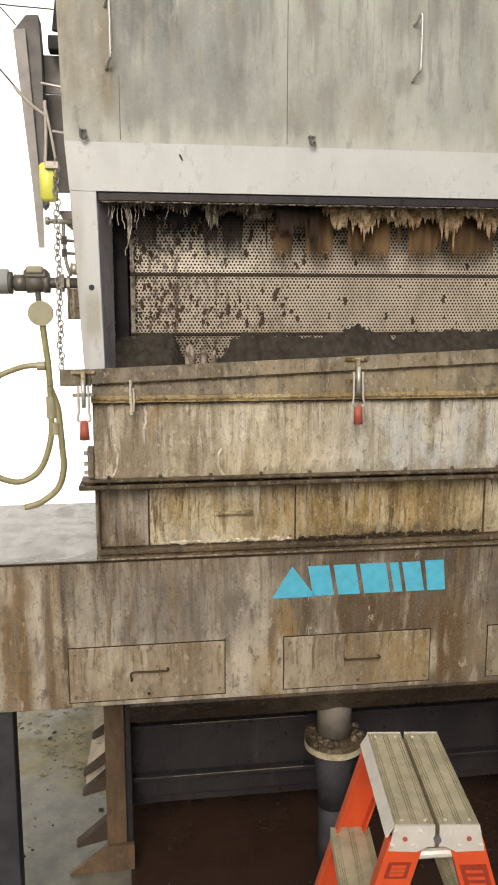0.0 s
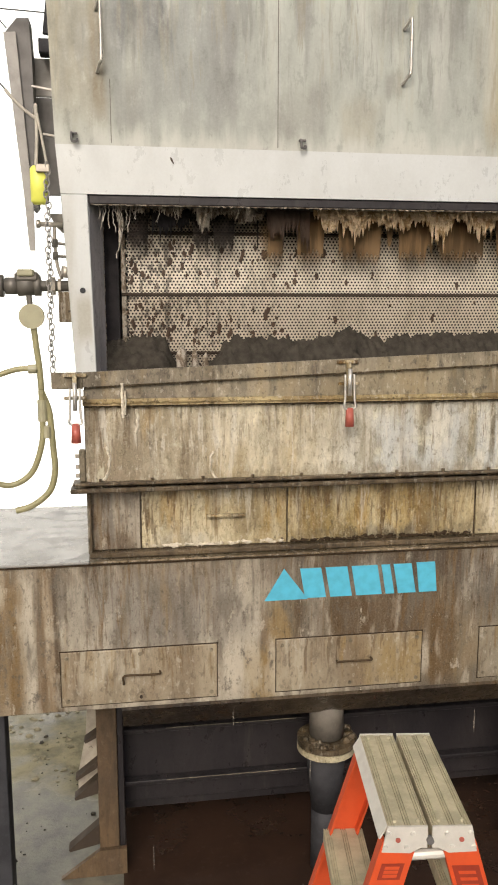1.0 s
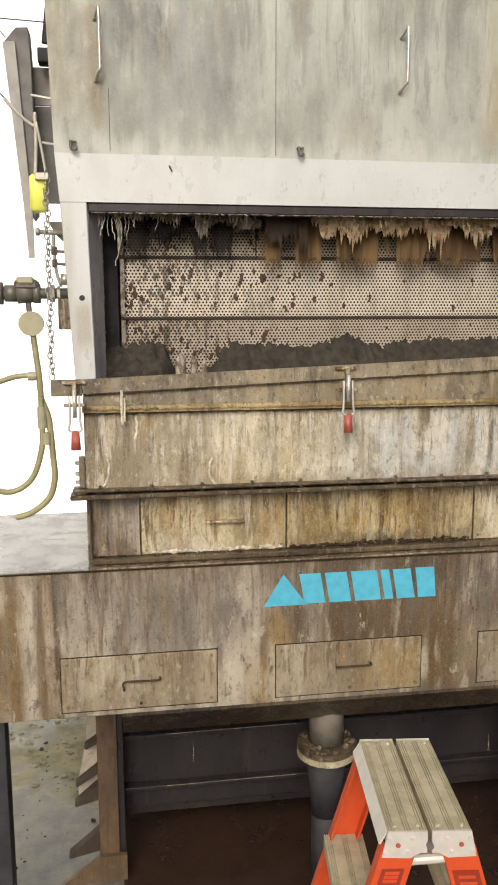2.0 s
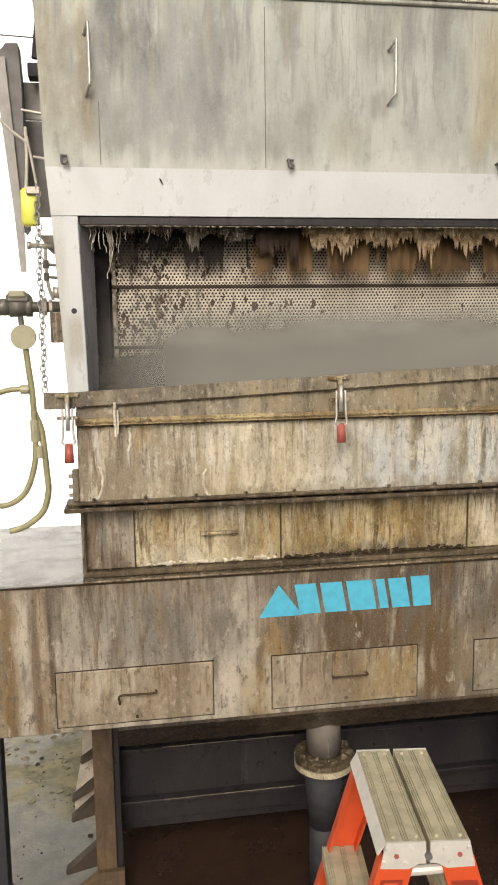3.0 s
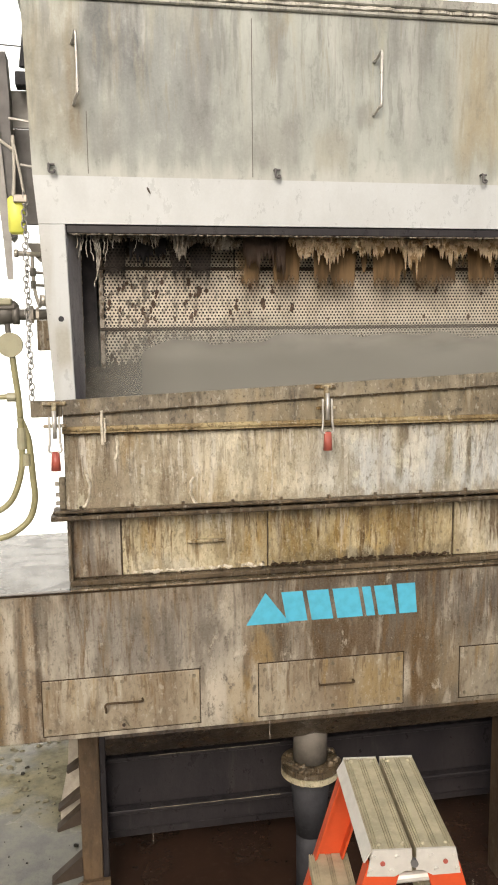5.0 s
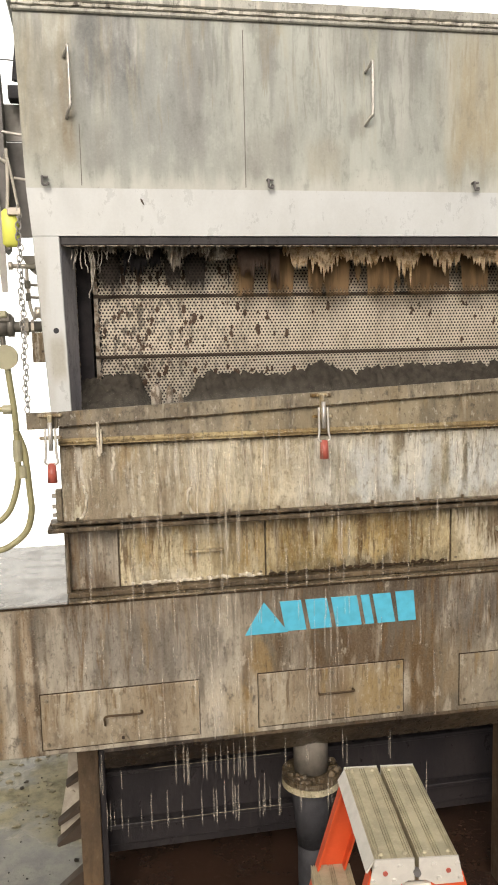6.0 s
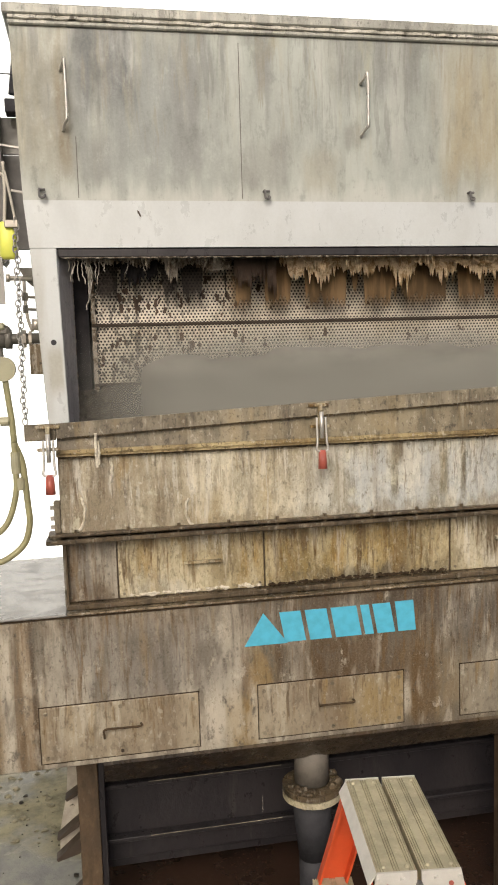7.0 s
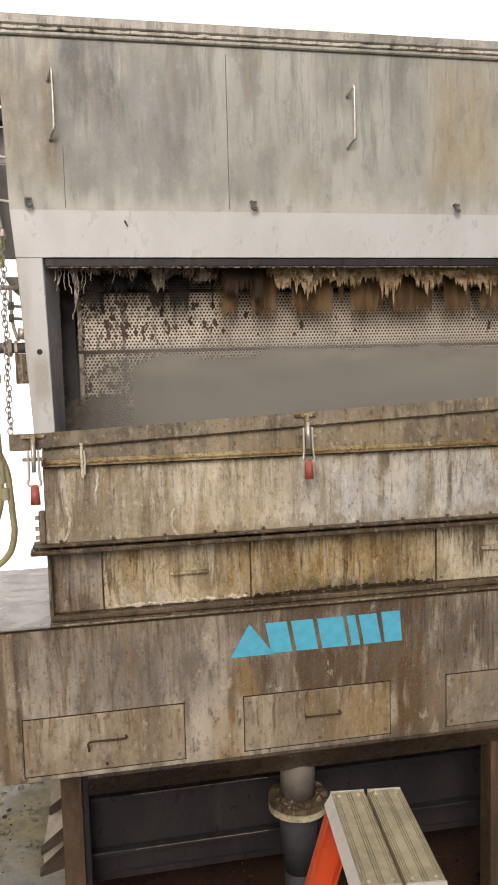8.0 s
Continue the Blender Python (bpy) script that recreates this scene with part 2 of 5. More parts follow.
M_VAT = stained_steel("vat_steel", (0.51, 0.465, 0.37), (0.25, 0.215, 0.165), top=-0.955,
                      drips=((UMBER, 10.0, 0.56, 0.06, 0.6, 21.0, 0.75), ((0.40, 0.36, 0.28), 12.0, 0.56, 0.07, 0.4, 22.0, 0.8), (OCHRE, 24.0, 0.58, 0.05, 0.28, 23.0, 0.7), (SOOT, 24.0, 0.58, 0.06, 0.5, 24.0, 0.45), (UMBER, 60.0, 0.555, 0.045, 0.75, 28.0, 0.75), ((0.44, 0.40, 0.31), 48.0, 0.585, 0.045, 0.4, 29.0, 0.75), (UMBER, 120.0, 0.56, 0.04, 0.5, 50.0, 0.6), ((0.15, 0.08, 0.018), 42.0, 0.57, 0.05, 0.6, 51.0, 0.7)),
                      patches=((-0.30, 0.12, -1.00, -0.60, (0.16, 0.142, 0.118), 0.85), (-0.345, -0.272, -2.1, -0.6, (0.19, 0.115, 0.045), 0.65), (-0.294, -0.268, -2.1, -0.6, (0.060, 0.034, 0.013), 0.9), (-0.47, -0.42, -2.0, -0.7, (0.10, 0.055, 0.018), 0.8), (0.50, 0.545, -1.9, -1.0, (0.12, 0.062, 0.016), 0.75), (1.205, 1.245, -1.9, -0.9, (0.08, 0.042, 0.012), 0.85), (1.29, 1.32, -1.9, -0.8, (0.085, 0.048, 0.015), 0.75), (0.90, 0.95, -1.42, -0.9, (0.06, 0.035, 0.014), 0.8), (1.10, 1.14, -1.36, -0.8, (0.06, 0.035, 0.014), 0.8), (1.16, 1.48, -1.70, -1.02, (0.17, 0.105, 0.033), 0.75), (0.72, 1.28, -1.42, -1.04, (0.085, 0.048, 0.017), 0.9), (1.02, 1.40, -1.18, -0.90, (0.06, 0.040, 0.021), 0.85), (1.20, 1.34, -1.72, -1.10, (0.10, 0.052, 0.013), 0.8),
                               (-0.365, -0.325, -1.75, -0.85, (0.12, 0.07, 0.027), 0.8), (-0.53, -0.39, -1.65, -0.92, (0.19, 0.12, 0.045), 0.85),
                               (-0.24, 0.52, -1.36, -0.93, (0.20, 0.182, 0.155), 0.85), (0.53, 0.66, -1.36, -1.10, (0.22, 0.135, 0.03), 0.8), (0.44, 0.57, -1.66, -1.30, (0.25, 0.165, 0.05), 0.75), (0.50, 1.50, -1.09, -0.82, (0.06, 0.040, 0.024), 0.85), (0.55, 2.6, -1.66, -1.488, (0.095, 0.075, 0.05), 0.75), (0.62, 0.72, -1.36, -1.12, (0.055, 0.032, 0.013), 0.8), (0.76, 0.86, -1.32, -1.08, (0.075, 0.045, 0.016), 0.7), (-0.6, 0.5, -1.03, -0.85, (0.13, 0.09, 0.05), 0.55), (1.28, 1.9, -1.32, -0.94, (0.105, 0.092, 0.078), 0.85), (1.27, 2.3, -1.75, -1.15, (0.165, 0.14, 0.095), 0.7)),
                      rough=0.36, speck=0.55, mottle=0.95, crust=0.05, relief=0.4, spread=0.06)
M_DOOR = stained_steel("access_door_steel", (0.39, 0.335, 0.24), (0.25, 0.20, 0.135), top=-1.29,
                       drips=((OCHRE, 22.0, 0.55, 0.06, 0.5, 25.0, 0.25), (UMBER, 48.0, 0.56, 0.045, 0.75, 26.0, 0.27), (UMBER, 115.0, 0.56, 0.04, 0.55, 52.0, 0.26), ((0.17, 0.10, 0.03), 34.0, 0.56, 0.05, 0.6, 53.0, 0.27), ((0.50, 0.46, 0.37), 24.0, 0.56, 0.05, 0.6, 27.0, 0.3)),
                       patches=((1.36, 2.10, -1.65, -1.20, (0.22, 0.195, 0.15), 0.85), (0.93, 1.22, -1.56, -1.28, (0.31, 0.22, 0.09), 0.75), (0.86, 0.95, -1.56, -1.28, (0.20, 0.13, 0.06), 0.5)), rough=0.42, speck=0.4, mottle=0.5, crust=0.3, relief=0.4, spread=0.15)
# shade of the down-facing side is in this tone, deepest in the left patch
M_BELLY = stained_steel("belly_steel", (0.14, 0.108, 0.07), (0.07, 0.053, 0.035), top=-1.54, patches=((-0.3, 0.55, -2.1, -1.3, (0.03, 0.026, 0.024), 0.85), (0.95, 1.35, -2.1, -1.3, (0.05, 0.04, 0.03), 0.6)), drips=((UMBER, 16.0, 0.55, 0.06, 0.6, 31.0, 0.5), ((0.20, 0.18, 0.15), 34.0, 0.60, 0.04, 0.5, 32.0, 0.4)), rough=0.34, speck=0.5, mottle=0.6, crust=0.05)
# dark steel whose tone also holds the shade under the vat
M_DARK = stained_steel("dark_shaded_steel", (0.028, 0.024, 0.025), (0.015, 0.013, 0.015), drips=(((0.07, 0.062, 0.055), 24.0, 0.62, 0.05, 0.4, 33.0, 1.0),), rough=0.42, speck=0.2, crust=0.0)
M_JAMB = stained_steel("grimy_jamb_steel", (0.48, 0.48, 0.50), (0.30, 0.30, 0.32), drips=((SOOT, 22.0, 0.53, 0.06, 0.7, 36.0, 1.0),), rough=0.5, speck=0.4, crust=0.15)
M_LEDGE = plain("wet_ledge_steel", (0.33, 0.325, 0.30), 0.24, 0.0, vary=0.5, scale=11, relief=0.3)
M_ROOF = stained_steel("grimy_roof_steel", (0.43, 0.43, 0.38), (0.31, 0.31, 0.27), drips=((SOOT, 30.0, 0.58, 0.05, 0.25, 41.0, 1.0), (LIME, 24.0, 0.58, 0.05, 0.5, 42.0, 1.0)), rough=0.5, speck=0.5, mottle=0.5)
M_COLUMN = stained_steel("rusty_column_steel", (0.15, 0.098, 0.052), (0.08, 0.054, 0.032), drips=((SOOT, 24.0, 0.56, 0.06, 0.6, 35.0, 1.0),), rough=0.6, metal=0.1, crust=0.05)
M_UNSEEN = plain("unseen_wall_grey", (0.42, 0.40, 0.36), 0.7, scale=3)
M_GREY = plain("grey_paint", (0.36, 0.35, 0.33), 0.55)
M_WEB = plain("dusty_web", (0.40, 0.36, 0.29), 0.7, vary=0.5)
M_CAKE = stained_steel("caked_ledge", (0.27, 0.215, 0.135), (0.125, 0.092, 0.05), drips=((LIME, 40.0, 0.60, 0.05, 0.4, 57.0, 1.0),), rough=0.36, speck=0.8, mottle=0.8, crust=0.45, relief=0.7)
M_STUB = plain("wet_grey_pipe", (0.20, 0.18, 0.15), 0.6, vary=0.6, scale=14)
M_DOWNPIPE = plain("dark_grey_pipe", (0.042, 0.042, 0.046), 0.7, vary=0.6, scale=10, spec=0.3)
M_GREYDARK = plain("dark_grey_paint", (0.14, 0.135, 0.13), 0.55)
# dark joints, the dark foot lumps and the ledge's shadow strip
M_GAP = plain("dark_gap", (0.050, 0.034, 0.020), 0.8, vary=0.8, scale=40, spec=0.1)
M_RUST = plain("rusty_rod", (0.085, 0.058, 0.032), 0.75, vary=0.7, scale=30, spec=0.2)
M_SEAM = plain("seam_dirt", (0.13, 0.12, 0.10), 0.6)
M_BARS = plain("grimy_bar", (0.058, 0.043, 0.031), 0.7, own=True, spec=0.25)
M_BLACK = plain("black_steel", (0.045, 0.046, 0.052), 0.7, vary=0.6, scale=11, spec=0.3)
M_CYAN = plain("cyan_paint", (0.09, 0.48, 0.66), 0.45, vary=0.25, scale=26)
M_RED = plain("red_grip", (0.42, 0.105, 0.075), 0.4, own=True)
M_ZINC = plain("dull_zinc", (0.50, 0.46, 0.40), 0.4, 0.6)
M_ROD = plain("bare_rod", (0.62, 0.60, 0.55), 0.35, 0.5)
M_ALU = plain("aluminium", (0.66, 0.64, 0.58), 0.42, 0.2, vary=0.18, scale=30, own=True)
M_TREAD = plain("scuffed_tread", (0.52, 0.475, 0.325), 0.5, 0.1, vary=0.45, scale=24, own=True)
M_ORANGE = plain("orange_fibreglass", (0.62, 0.082, 0.022), 0.42, vary=0.2, scale=20, own=True)
M_DECAL = plain("dark_red_decal", (0.30, 0.035, 0.015), 0.45, own=True)
M_LABEL = plain("white_label", (0.75, 0.73, 0.68), 0.5, vary=0.15, own=True)
M_YELLOW = plain("yellow_plastic", (0.80, 0.83, 0.15), 0.4, vary=0.1)
M_HOSE = plain("pale_hose", (0.33, 0.31, 0.165), 0.45, vary=0.4)
M_BALL = plain("dull_float", (0.38, 0.365, 0.245), 0.45, vary=0.25)
M_VALVE = plain("cast_valve", (0.16, 0.15, 0.13), 0.5, 0.3)
M_SEAL = stained_steel("sealant", (0.72, 0.70, 0.62), (0.50, 0.48, 0.40), drips=((SOOT, 26.0, 0.57, 0.04, 0.85, 40.0, 1.0),), metal=0.0, rough=0.8, speck=0.7, mottle=0.8)
M_CLUMP = plain("dry_crumbs", (0.30, 0.27, 0.18), 0.8, vary=0.6, scale=30)
M_CABLE = plain("cable_jacket", (0.07, 0.07, 0.07), 0.5)
M_ROPE = plain("pale_rope", (0.55, 0.52, 0.45), 0.8)


def pulp_material(name, tan, brown, share):
    """Dried fibre: tan flecks over brown, rough and lumpy."""
    g = Graph(name)
    p = g.world_xyz()
    n = g.noise(g.scaled(p, (1.0, 1.0, 0.6)), 34.0, 6.0, 0.7)
    f = g.noise(p, 120.0, 4.0, 0.7)
    col = g.mix(g.span(n, share - 0.05, share + 0.06), tan, brown)
    col = g.mix(g.span(f, 0.54, 0.68, 0.0, 0.45), col, tuple(c * 0.3 for c in brown))
    col = g.mix(g.span(f, 0.45, 0.34, 0.0, 0.6), col, tuple(min(0.8, c * 1.3) for c in tan))
    g.bump(g.calc("ADD", n, f), 0.7, 0.006)
    return g.finish(col, 0.75, 0.0, 0.3)


M_PULP = pulp_material("tan_pulp", (0.75, 0.60, 0.41), (0.42, 0.28, 0.14), 0.52)
M_FIBRE = pulp_material("grey_fibre", (0.55, 0.51, 0.45), (0.30, 0.26, 0.21), 0.55)
M_PALECRUST = pulp_material("pale_crust", (0.64, 0.59, 0.48), (0.42, 0.36, 0.25), 0.56)
M_PULPGREY = pulp_material("grey_pulp", (0.40, 0.36, 0.30), (0.15, 0.115, 0.08), 0.50)
M_CRUST = plain("brown_crust", (0.085, 0.05, 0.03), 0.6, vary=0.7, scale=12, relief=0.5)
M_MAT = plain("wet_dark_pulp", (0.042, 0.035, 0.024), 0.8, vary=0.8, scale=26, relief=0.9)
M_WETDARK = plain("wet_floor_and_shade", (0.044, 0.026, 0.018), 0.16, vary=0.35, scale=4, relief=0.04)
# black of the slime, and the hood's inner darkness put into colour
M_INNERBLACK = plain("slime_and_inner_dark", (0.022, 0.019, 0.021), 0.6, vary=0.6, spec=0.25)


def floor_material():
    g = Graph("wet_concrete")
    p = g.world_xyz()
    wet = g.noise(p, 1.3, 5.0, 0.6, 0.5)
    # a puddle spreads from the dark wet floor to just behind the vat's near leg
    near = g.split(p)[1]
    wet = g.calc("ADD", wet, g.span(g.calc("ADD", near, g.calc("MULTIPLY", wet, 0.5)), 4.35, 3.95, 0.0, 0.22))
    n = g.noise(p, 9.0, 6.0, 0.65)
    f = g.noise(p, 70.0, 3.0, 0.7)
    col = g.mix(g.span(n, 0.35, 0.7), (0.32, 0.29, 0.18), (0.145, 0.13, 0.075))
    col = g.mix(g.span(f, 0.58, 0.72, 0, 0.6), col, (0.08, 0.075, 0.06))
    col = g.mix(g.span(wet, 0.46, 0.64, 0, 0.6), col, (0.11, 0.118, 0.125))
    g.bump(g.calc("ADD", n, f), 0.3, 0.008)
    return g.finish(col, g.span(wet, 0.47, 0.62, 0.75, 0.14), 0.0, 0.3)


def wall_material():
    g = Graph("daylit_translucent_panel")
    p = g.world_xyz()
    n = g.noise(g.scaled(p, (1, 1, 0.2)), 0.8, 3.0)
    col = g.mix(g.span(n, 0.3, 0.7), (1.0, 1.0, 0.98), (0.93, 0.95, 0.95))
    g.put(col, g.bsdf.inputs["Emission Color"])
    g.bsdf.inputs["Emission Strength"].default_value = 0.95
    return g.finish((0.8, 0.8, 0.78), 0.6)


def mesh_plate_material():
    g = Graph("perforated_screen")
    p = g.own_xyz()
    x, y, z = g.split(p)
    n = g.noise(g.scaled(p, (1, 1, 0.5)), 9.0, 5.0, 0.65)
    f = g.noise(p, 60.0, 3.0, 0.7)
    rnd = g.node("ShaderNodeObjectInfo").outputs["Random"]
    col = g.mix(g.span(n, 0.35, 0.7), (0.66, 0.615, 0.52), (0.52, 0.475, 0.385))
    col = g.mix(g.span(f, 0.6, 0.72, 0, 0.8), col, (0.07, 0.05, 0.035))
    col = g.mix(g.calc("MULTIPLY", rnd, 0.25), col, (0.42, 0.31, 0.2))
    runs = g.noise(g.scaled(p, (1, 1, 0.5)), 46.0, 4.0, 0.6)
    left = g.calc("MULTIPLY", g.span(x, 0.85, 0.05, 0.12, 1.0), g.span(g.calc("ADD", g.calc("MULTIPLY", runs, 0.65), g.calc("MULTIPLY", n, 0.35)), 0.50, 0.57, 0.0, 0.75))
    col = g.mix(left, col, (0.05, 0.042, 0.036))
    g.bump(f, 0.2, 0.003)
    return g.finish(col, 0.5, 0.25)


def mist_material():
    """Thin grey veil: soft ragged edge to the sheet's own outline."""
    g = Graph("grey_mist")
    p = g.own_xyz()
    x, y, z = g.split(p)
    n = g.noise(g.scaled(p, (1.0, 1.0, 2.2)), 2.6, 4.0, 0.55, 0.2)
    zz = g.calc("ADD", z, g.calc("MULTIPLY", g.calc("SUBTRACT", n, 0.5), 0.18))
    a = g.calc("MULTIPLY", g.span(zz, 0.02, -0.20, 0.0, 0.86), g.calc("MULTIPLY", g.span(x, 0.02, 0.55), g.span(x, 2.3, 2.0)))
    g.bsdf.inputs["Base Color"].default_value = (0.245, 0.243, 0.215, 1)
    g.bsdf.inputs["Roughness"].default_value = 1.0
    g.bsdf.inputs["Specular IOR Level"].default_value = 0.0
    g.put(a, g.bsdf.inputs["Alpha"])
    return g.mat


def film_material(name, color, depth, x0, cut):
    """Thin running slurry in broad columns that end at different heights, broken into runs at their feet."""
    g = Graph(name)
    p = g.world_xyz()
    x, y, z = g.split(p)
    n = g.noise(g.scaled(p, (1.0, 1.0, 0.16)), 62.0, 5.0, 0.7)
    broad = g.noise(g.scaled(p, (1.0, 0.0, 0.04)), 11.0, 2.0, 0.5)
    reach = g.span(broad, cut - 0.025, cut + 0.025, depth * 0.25, depth)
    below = g.calc("ADD", g.calc("SUBTRACT", 0.394 + HZ, z), g.calc("MULTIPLY", g.calc("SUBTRACT", n, 0.5), 0.13))
    a = g.calc("MULTIPLY", g.span(g.calc("DIVIDE", below, reach), 1.05, 0.75, 0.0, 0.9), g.span(x, x0, x0 + 0.05))
    streak = g.noise(g.scaled(p, (1.0, 1.0, 0.10)), 28.0, 4.0, 0.6)
    g.put(g.mix(g.span(streak, 0.4, 0.62), color, tuple(c * 2.1 for c in color)), g.bsdf.inputs["Base Color"])
    g.bsdf.inputs["Roughness"].default_value = 0.85
    g.bsdf.inputs["Specular IOR Level"].default_value = 0.1
    g.put(a, g.bsdf.inputs["Alpha"])
    return g.mat


def water_material():
    g = Graph("water")
    g.bsdf.inputs["Base Color"].default_value = (0.66, 0.60, 0.50, 1)
    g.bsdf.inputs["Roughness"].default_value = 0.15
    g.bsdf.inputs["Alpha"].default_value = 0.13
    return g.mat


M_FLOOR, M_WALL, M_SCREEN, M_MIST, M_WATER = floor_material(), wall_material(), mesh_plate_material(), mist_material(), water_material()


# ---------------------------------------------------------------- building helpers
def thing(name, loc, label, category, group="", kind="", turn=0.0):
    """An empty at the base of a thing; loc's height is counted from the lens's height."""
    ob = new(name)
    ob.empty_display_size = 0.1
    ob.matrix_basis = pose(loc[0], loc[1], loc[2] + HZ, 0, 0, turn)
    return tagged(ob, label, category, group, kind)


def mesh_of(name, bm, mat, smooth=False):
    me = bpy.data.meshes.new(name)
    bmesh.ops.recalc_face_normals(bm, faces=bm.faces)
    bm.to_mesh(me)
    bm.free()
    me.materials.append(mat)
    if smooth:
        for f in me.polygons:
            f.use_smooth = True
    return me


def part(name, bm, mat, parent, label="", smooth=False, base=None):
    """One mesh object under a thing or part. Its points are in the thing's space, or, with base, measured from the thing's base."""
    ob = new(name, mesh_of(name, bm, mat, smooth))
    ob.parent = parent
    if base is not None:
        ob.matrix_basis = Matrix.Translation((-base[0], -base[1], -base[2]))
    return tagged(ob, label)


def box(bm, x0, x1, y0, y1, z0, z1, bevel=0.003):
    r = bmesh.ops.create_cube(bm, size=1.0, matrix=Matrix.LocRotScale(((x0 + x1) / 2, (y0 + y1) / 2, (z0 + z1) / 2), None, (x1 - x0, y1 - y0, z1 - z0)))
    b = min(bevel, 0.4 * min(x1 - x0, y1 - y0, z1 - z0))
    if b > 0:
        edges = {e for v in r["verts"] for e in v.link_edges}
        bmesh.ops.bevel(bm, geom=list(edges), offset=b, segments=1, affect="EDGES", profile=0.7)
    return bm


def bm_box(*a, bevel=0.003):
    return box(bmesh.new(), *a, bevel=bevel)


def prism(bm, outline, axis, a, b):
    """Extrude a closed outline along an axis from a to b. axis 0: outline holds (y, z); 1: (x, z); 2: (x, y)."""
    def at(p, s):
        return {0: (s, p[0], p[1]), 1: (p[0], s, p[1]), 2: (p[0], p[1], s)}[axis]
    lo = [bm.verts.new(at(p, a)) for p in outline]
    hi = [bm.verts.new(at(p, b)) for p in outline]
    n = len(outline)
    bm.faces.new(lo)
    bm.faces.new(hi[::-1])
    for i in range(n):
        bm.faces.new((lo[i], hi[i], hi[(i + 1) % n], lo[(i + 1) % n]))
    return bm


def rod(bm, p, q, r, r2=None, sides=10):
    p, q = Vector(p), Vector(q)
    d = q - p
    m = Matrix.Translation((p + q) / 2) @ d.to_track_quat("Z", "Y").to_matrix().to_4x4()
    bmesh.ops.create_cone(bm, cap_ends=True, segments=sides, radius1=r, radius2=r if r2 is None else r2, depth=d.length, matrix=m)
    return bm


def tube(bm, points, r, sides=10, close=False):
    """A pipe along a smoothed polyline."""
    pts = [Vector(p) for p in points]
    fine = []
    n = len(pts)
    for i in range(n if close else n - 1):
        p0, p1, p2, p3 = (pts[(i + k) % n] if close else pts[min(max(i + k, 0), n - 1)] for k in (-1, 0, 1, 2))
        for s in range(6):
            t = s / 6
            fine.append(0.5 * ((2 * p1) + (p2 - p0) * t + (2 * p0 - 5 * p1 + 4 * p2 - p3) * t * t + (3 * p1 - p0 - 3 * p2 + p3) * t ** 3))
    if not close:
        fine.append(pts[-1])
    rings = []
    m = len(fine)
    up = Vector((0.13, 0.97, 0.2)).normalized()
    for i, p in enumerate(fine):
        a, b = (fine[(i - 1) % m], fine[(i + 1) % m]) if close else (fine[max(i - 1, 0)], fine[min(i + 1, m - 1)])
        d = (b - a).normalized()
        u = d.cross(up).normalized()
        v = d.cross(u)
        rings.append([bm.verts.new(p + r * (math.cos(k * math.tau / sides) * u + math.sin(k * math.tau / sides) * v)) for k in range(sides)])
    for i in range(m if close else m - 1):
        a, b = rings[i], rings[(i + 1) % m]
        for k in range(sides):
            bm.faces.new((a[k], a[(k + 1) % sides], b[(k + 1) % sides], b[k]))
    if not close:
        bm.faces.new(rings[0][::-1])
        bm.faces.new(rings[-1])
    return bm


def bolt(bm, x, y, z, r=0.008, h=0.007):
    """Hexagon bolt head on a face that looks to -y."""
    return rod(bm, (x, y, z), (x, y - h, z), r, sides=6)


RIGHT = 2.5          # the machine's far end
VAT_Y, PLATE_Y, HOOD_Y = 3.0, 3.06, 3.25
FLOOR = -2.5

# ---------------------------------------------------------------- setting
bm = bmesh.new()
bmesh.ops.create_grid(bm, x_segments=40, y_segments=40, size=60)
ground = new("ground", mesh_of("ground", bm, M_FLOOR))
tagged(ground, "wet grey concrete floor with puddles and grit", "floor", kind="structure")
bm = bmesh.new()
saw = []
for i in range(60):
    saw += [(-15 + i * 0.6, 8.40), (-14.94 + i * 0.6, 8.44), (-14.46 + i * 0.6, 8.44)]
prism(bm, [(-15.1, 8.5)] + saw + [(21.1, 8.5)], 2, 0.0, 9.0)
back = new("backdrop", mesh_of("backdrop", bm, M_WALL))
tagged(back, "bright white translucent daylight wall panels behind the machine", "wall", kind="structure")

# dark wet floor sheet; the vat's shade is put into its colour
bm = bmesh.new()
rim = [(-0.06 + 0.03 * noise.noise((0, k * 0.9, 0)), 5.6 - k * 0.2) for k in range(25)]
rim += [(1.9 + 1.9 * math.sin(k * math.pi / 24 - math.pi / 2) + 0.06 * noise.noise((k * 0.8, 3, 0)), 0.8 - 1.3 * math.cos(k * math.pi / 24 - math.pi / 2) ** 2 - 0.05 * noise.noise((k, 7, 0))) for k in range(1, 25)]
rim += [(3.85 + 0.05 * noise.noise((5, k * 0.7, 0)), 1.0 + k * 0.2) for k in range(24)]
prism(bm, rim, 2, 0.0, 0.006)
tagged(new("dark_wet_floor", mesh_of("dark_wet_floor", bm, M_WETDARK)), "dark wet floor under the vat, shade in its brown", "floor", kind="structure")

# walls and ceiling out of view, added to shape the light on the machine
for nm, dims in (("unseen_wall_south", (-9.2, 11.2, -7.2, -7.0, 0, 2.4)), ("unseen_wall_west", (-9.2, -9.0, -7.0, 8.4, 0, 7.5)), ("unseen_wall_east", (11.0, 11.2, -7.0, 8.4, 0, 7.5))):
    tagged(new(nm, mesh_of(nm, bm_box(*dims, bevel=0), M_UNSEEN)), "plain unseen wall added to hold back low light", "wall", kind="structure")
bm = bmesh.new()
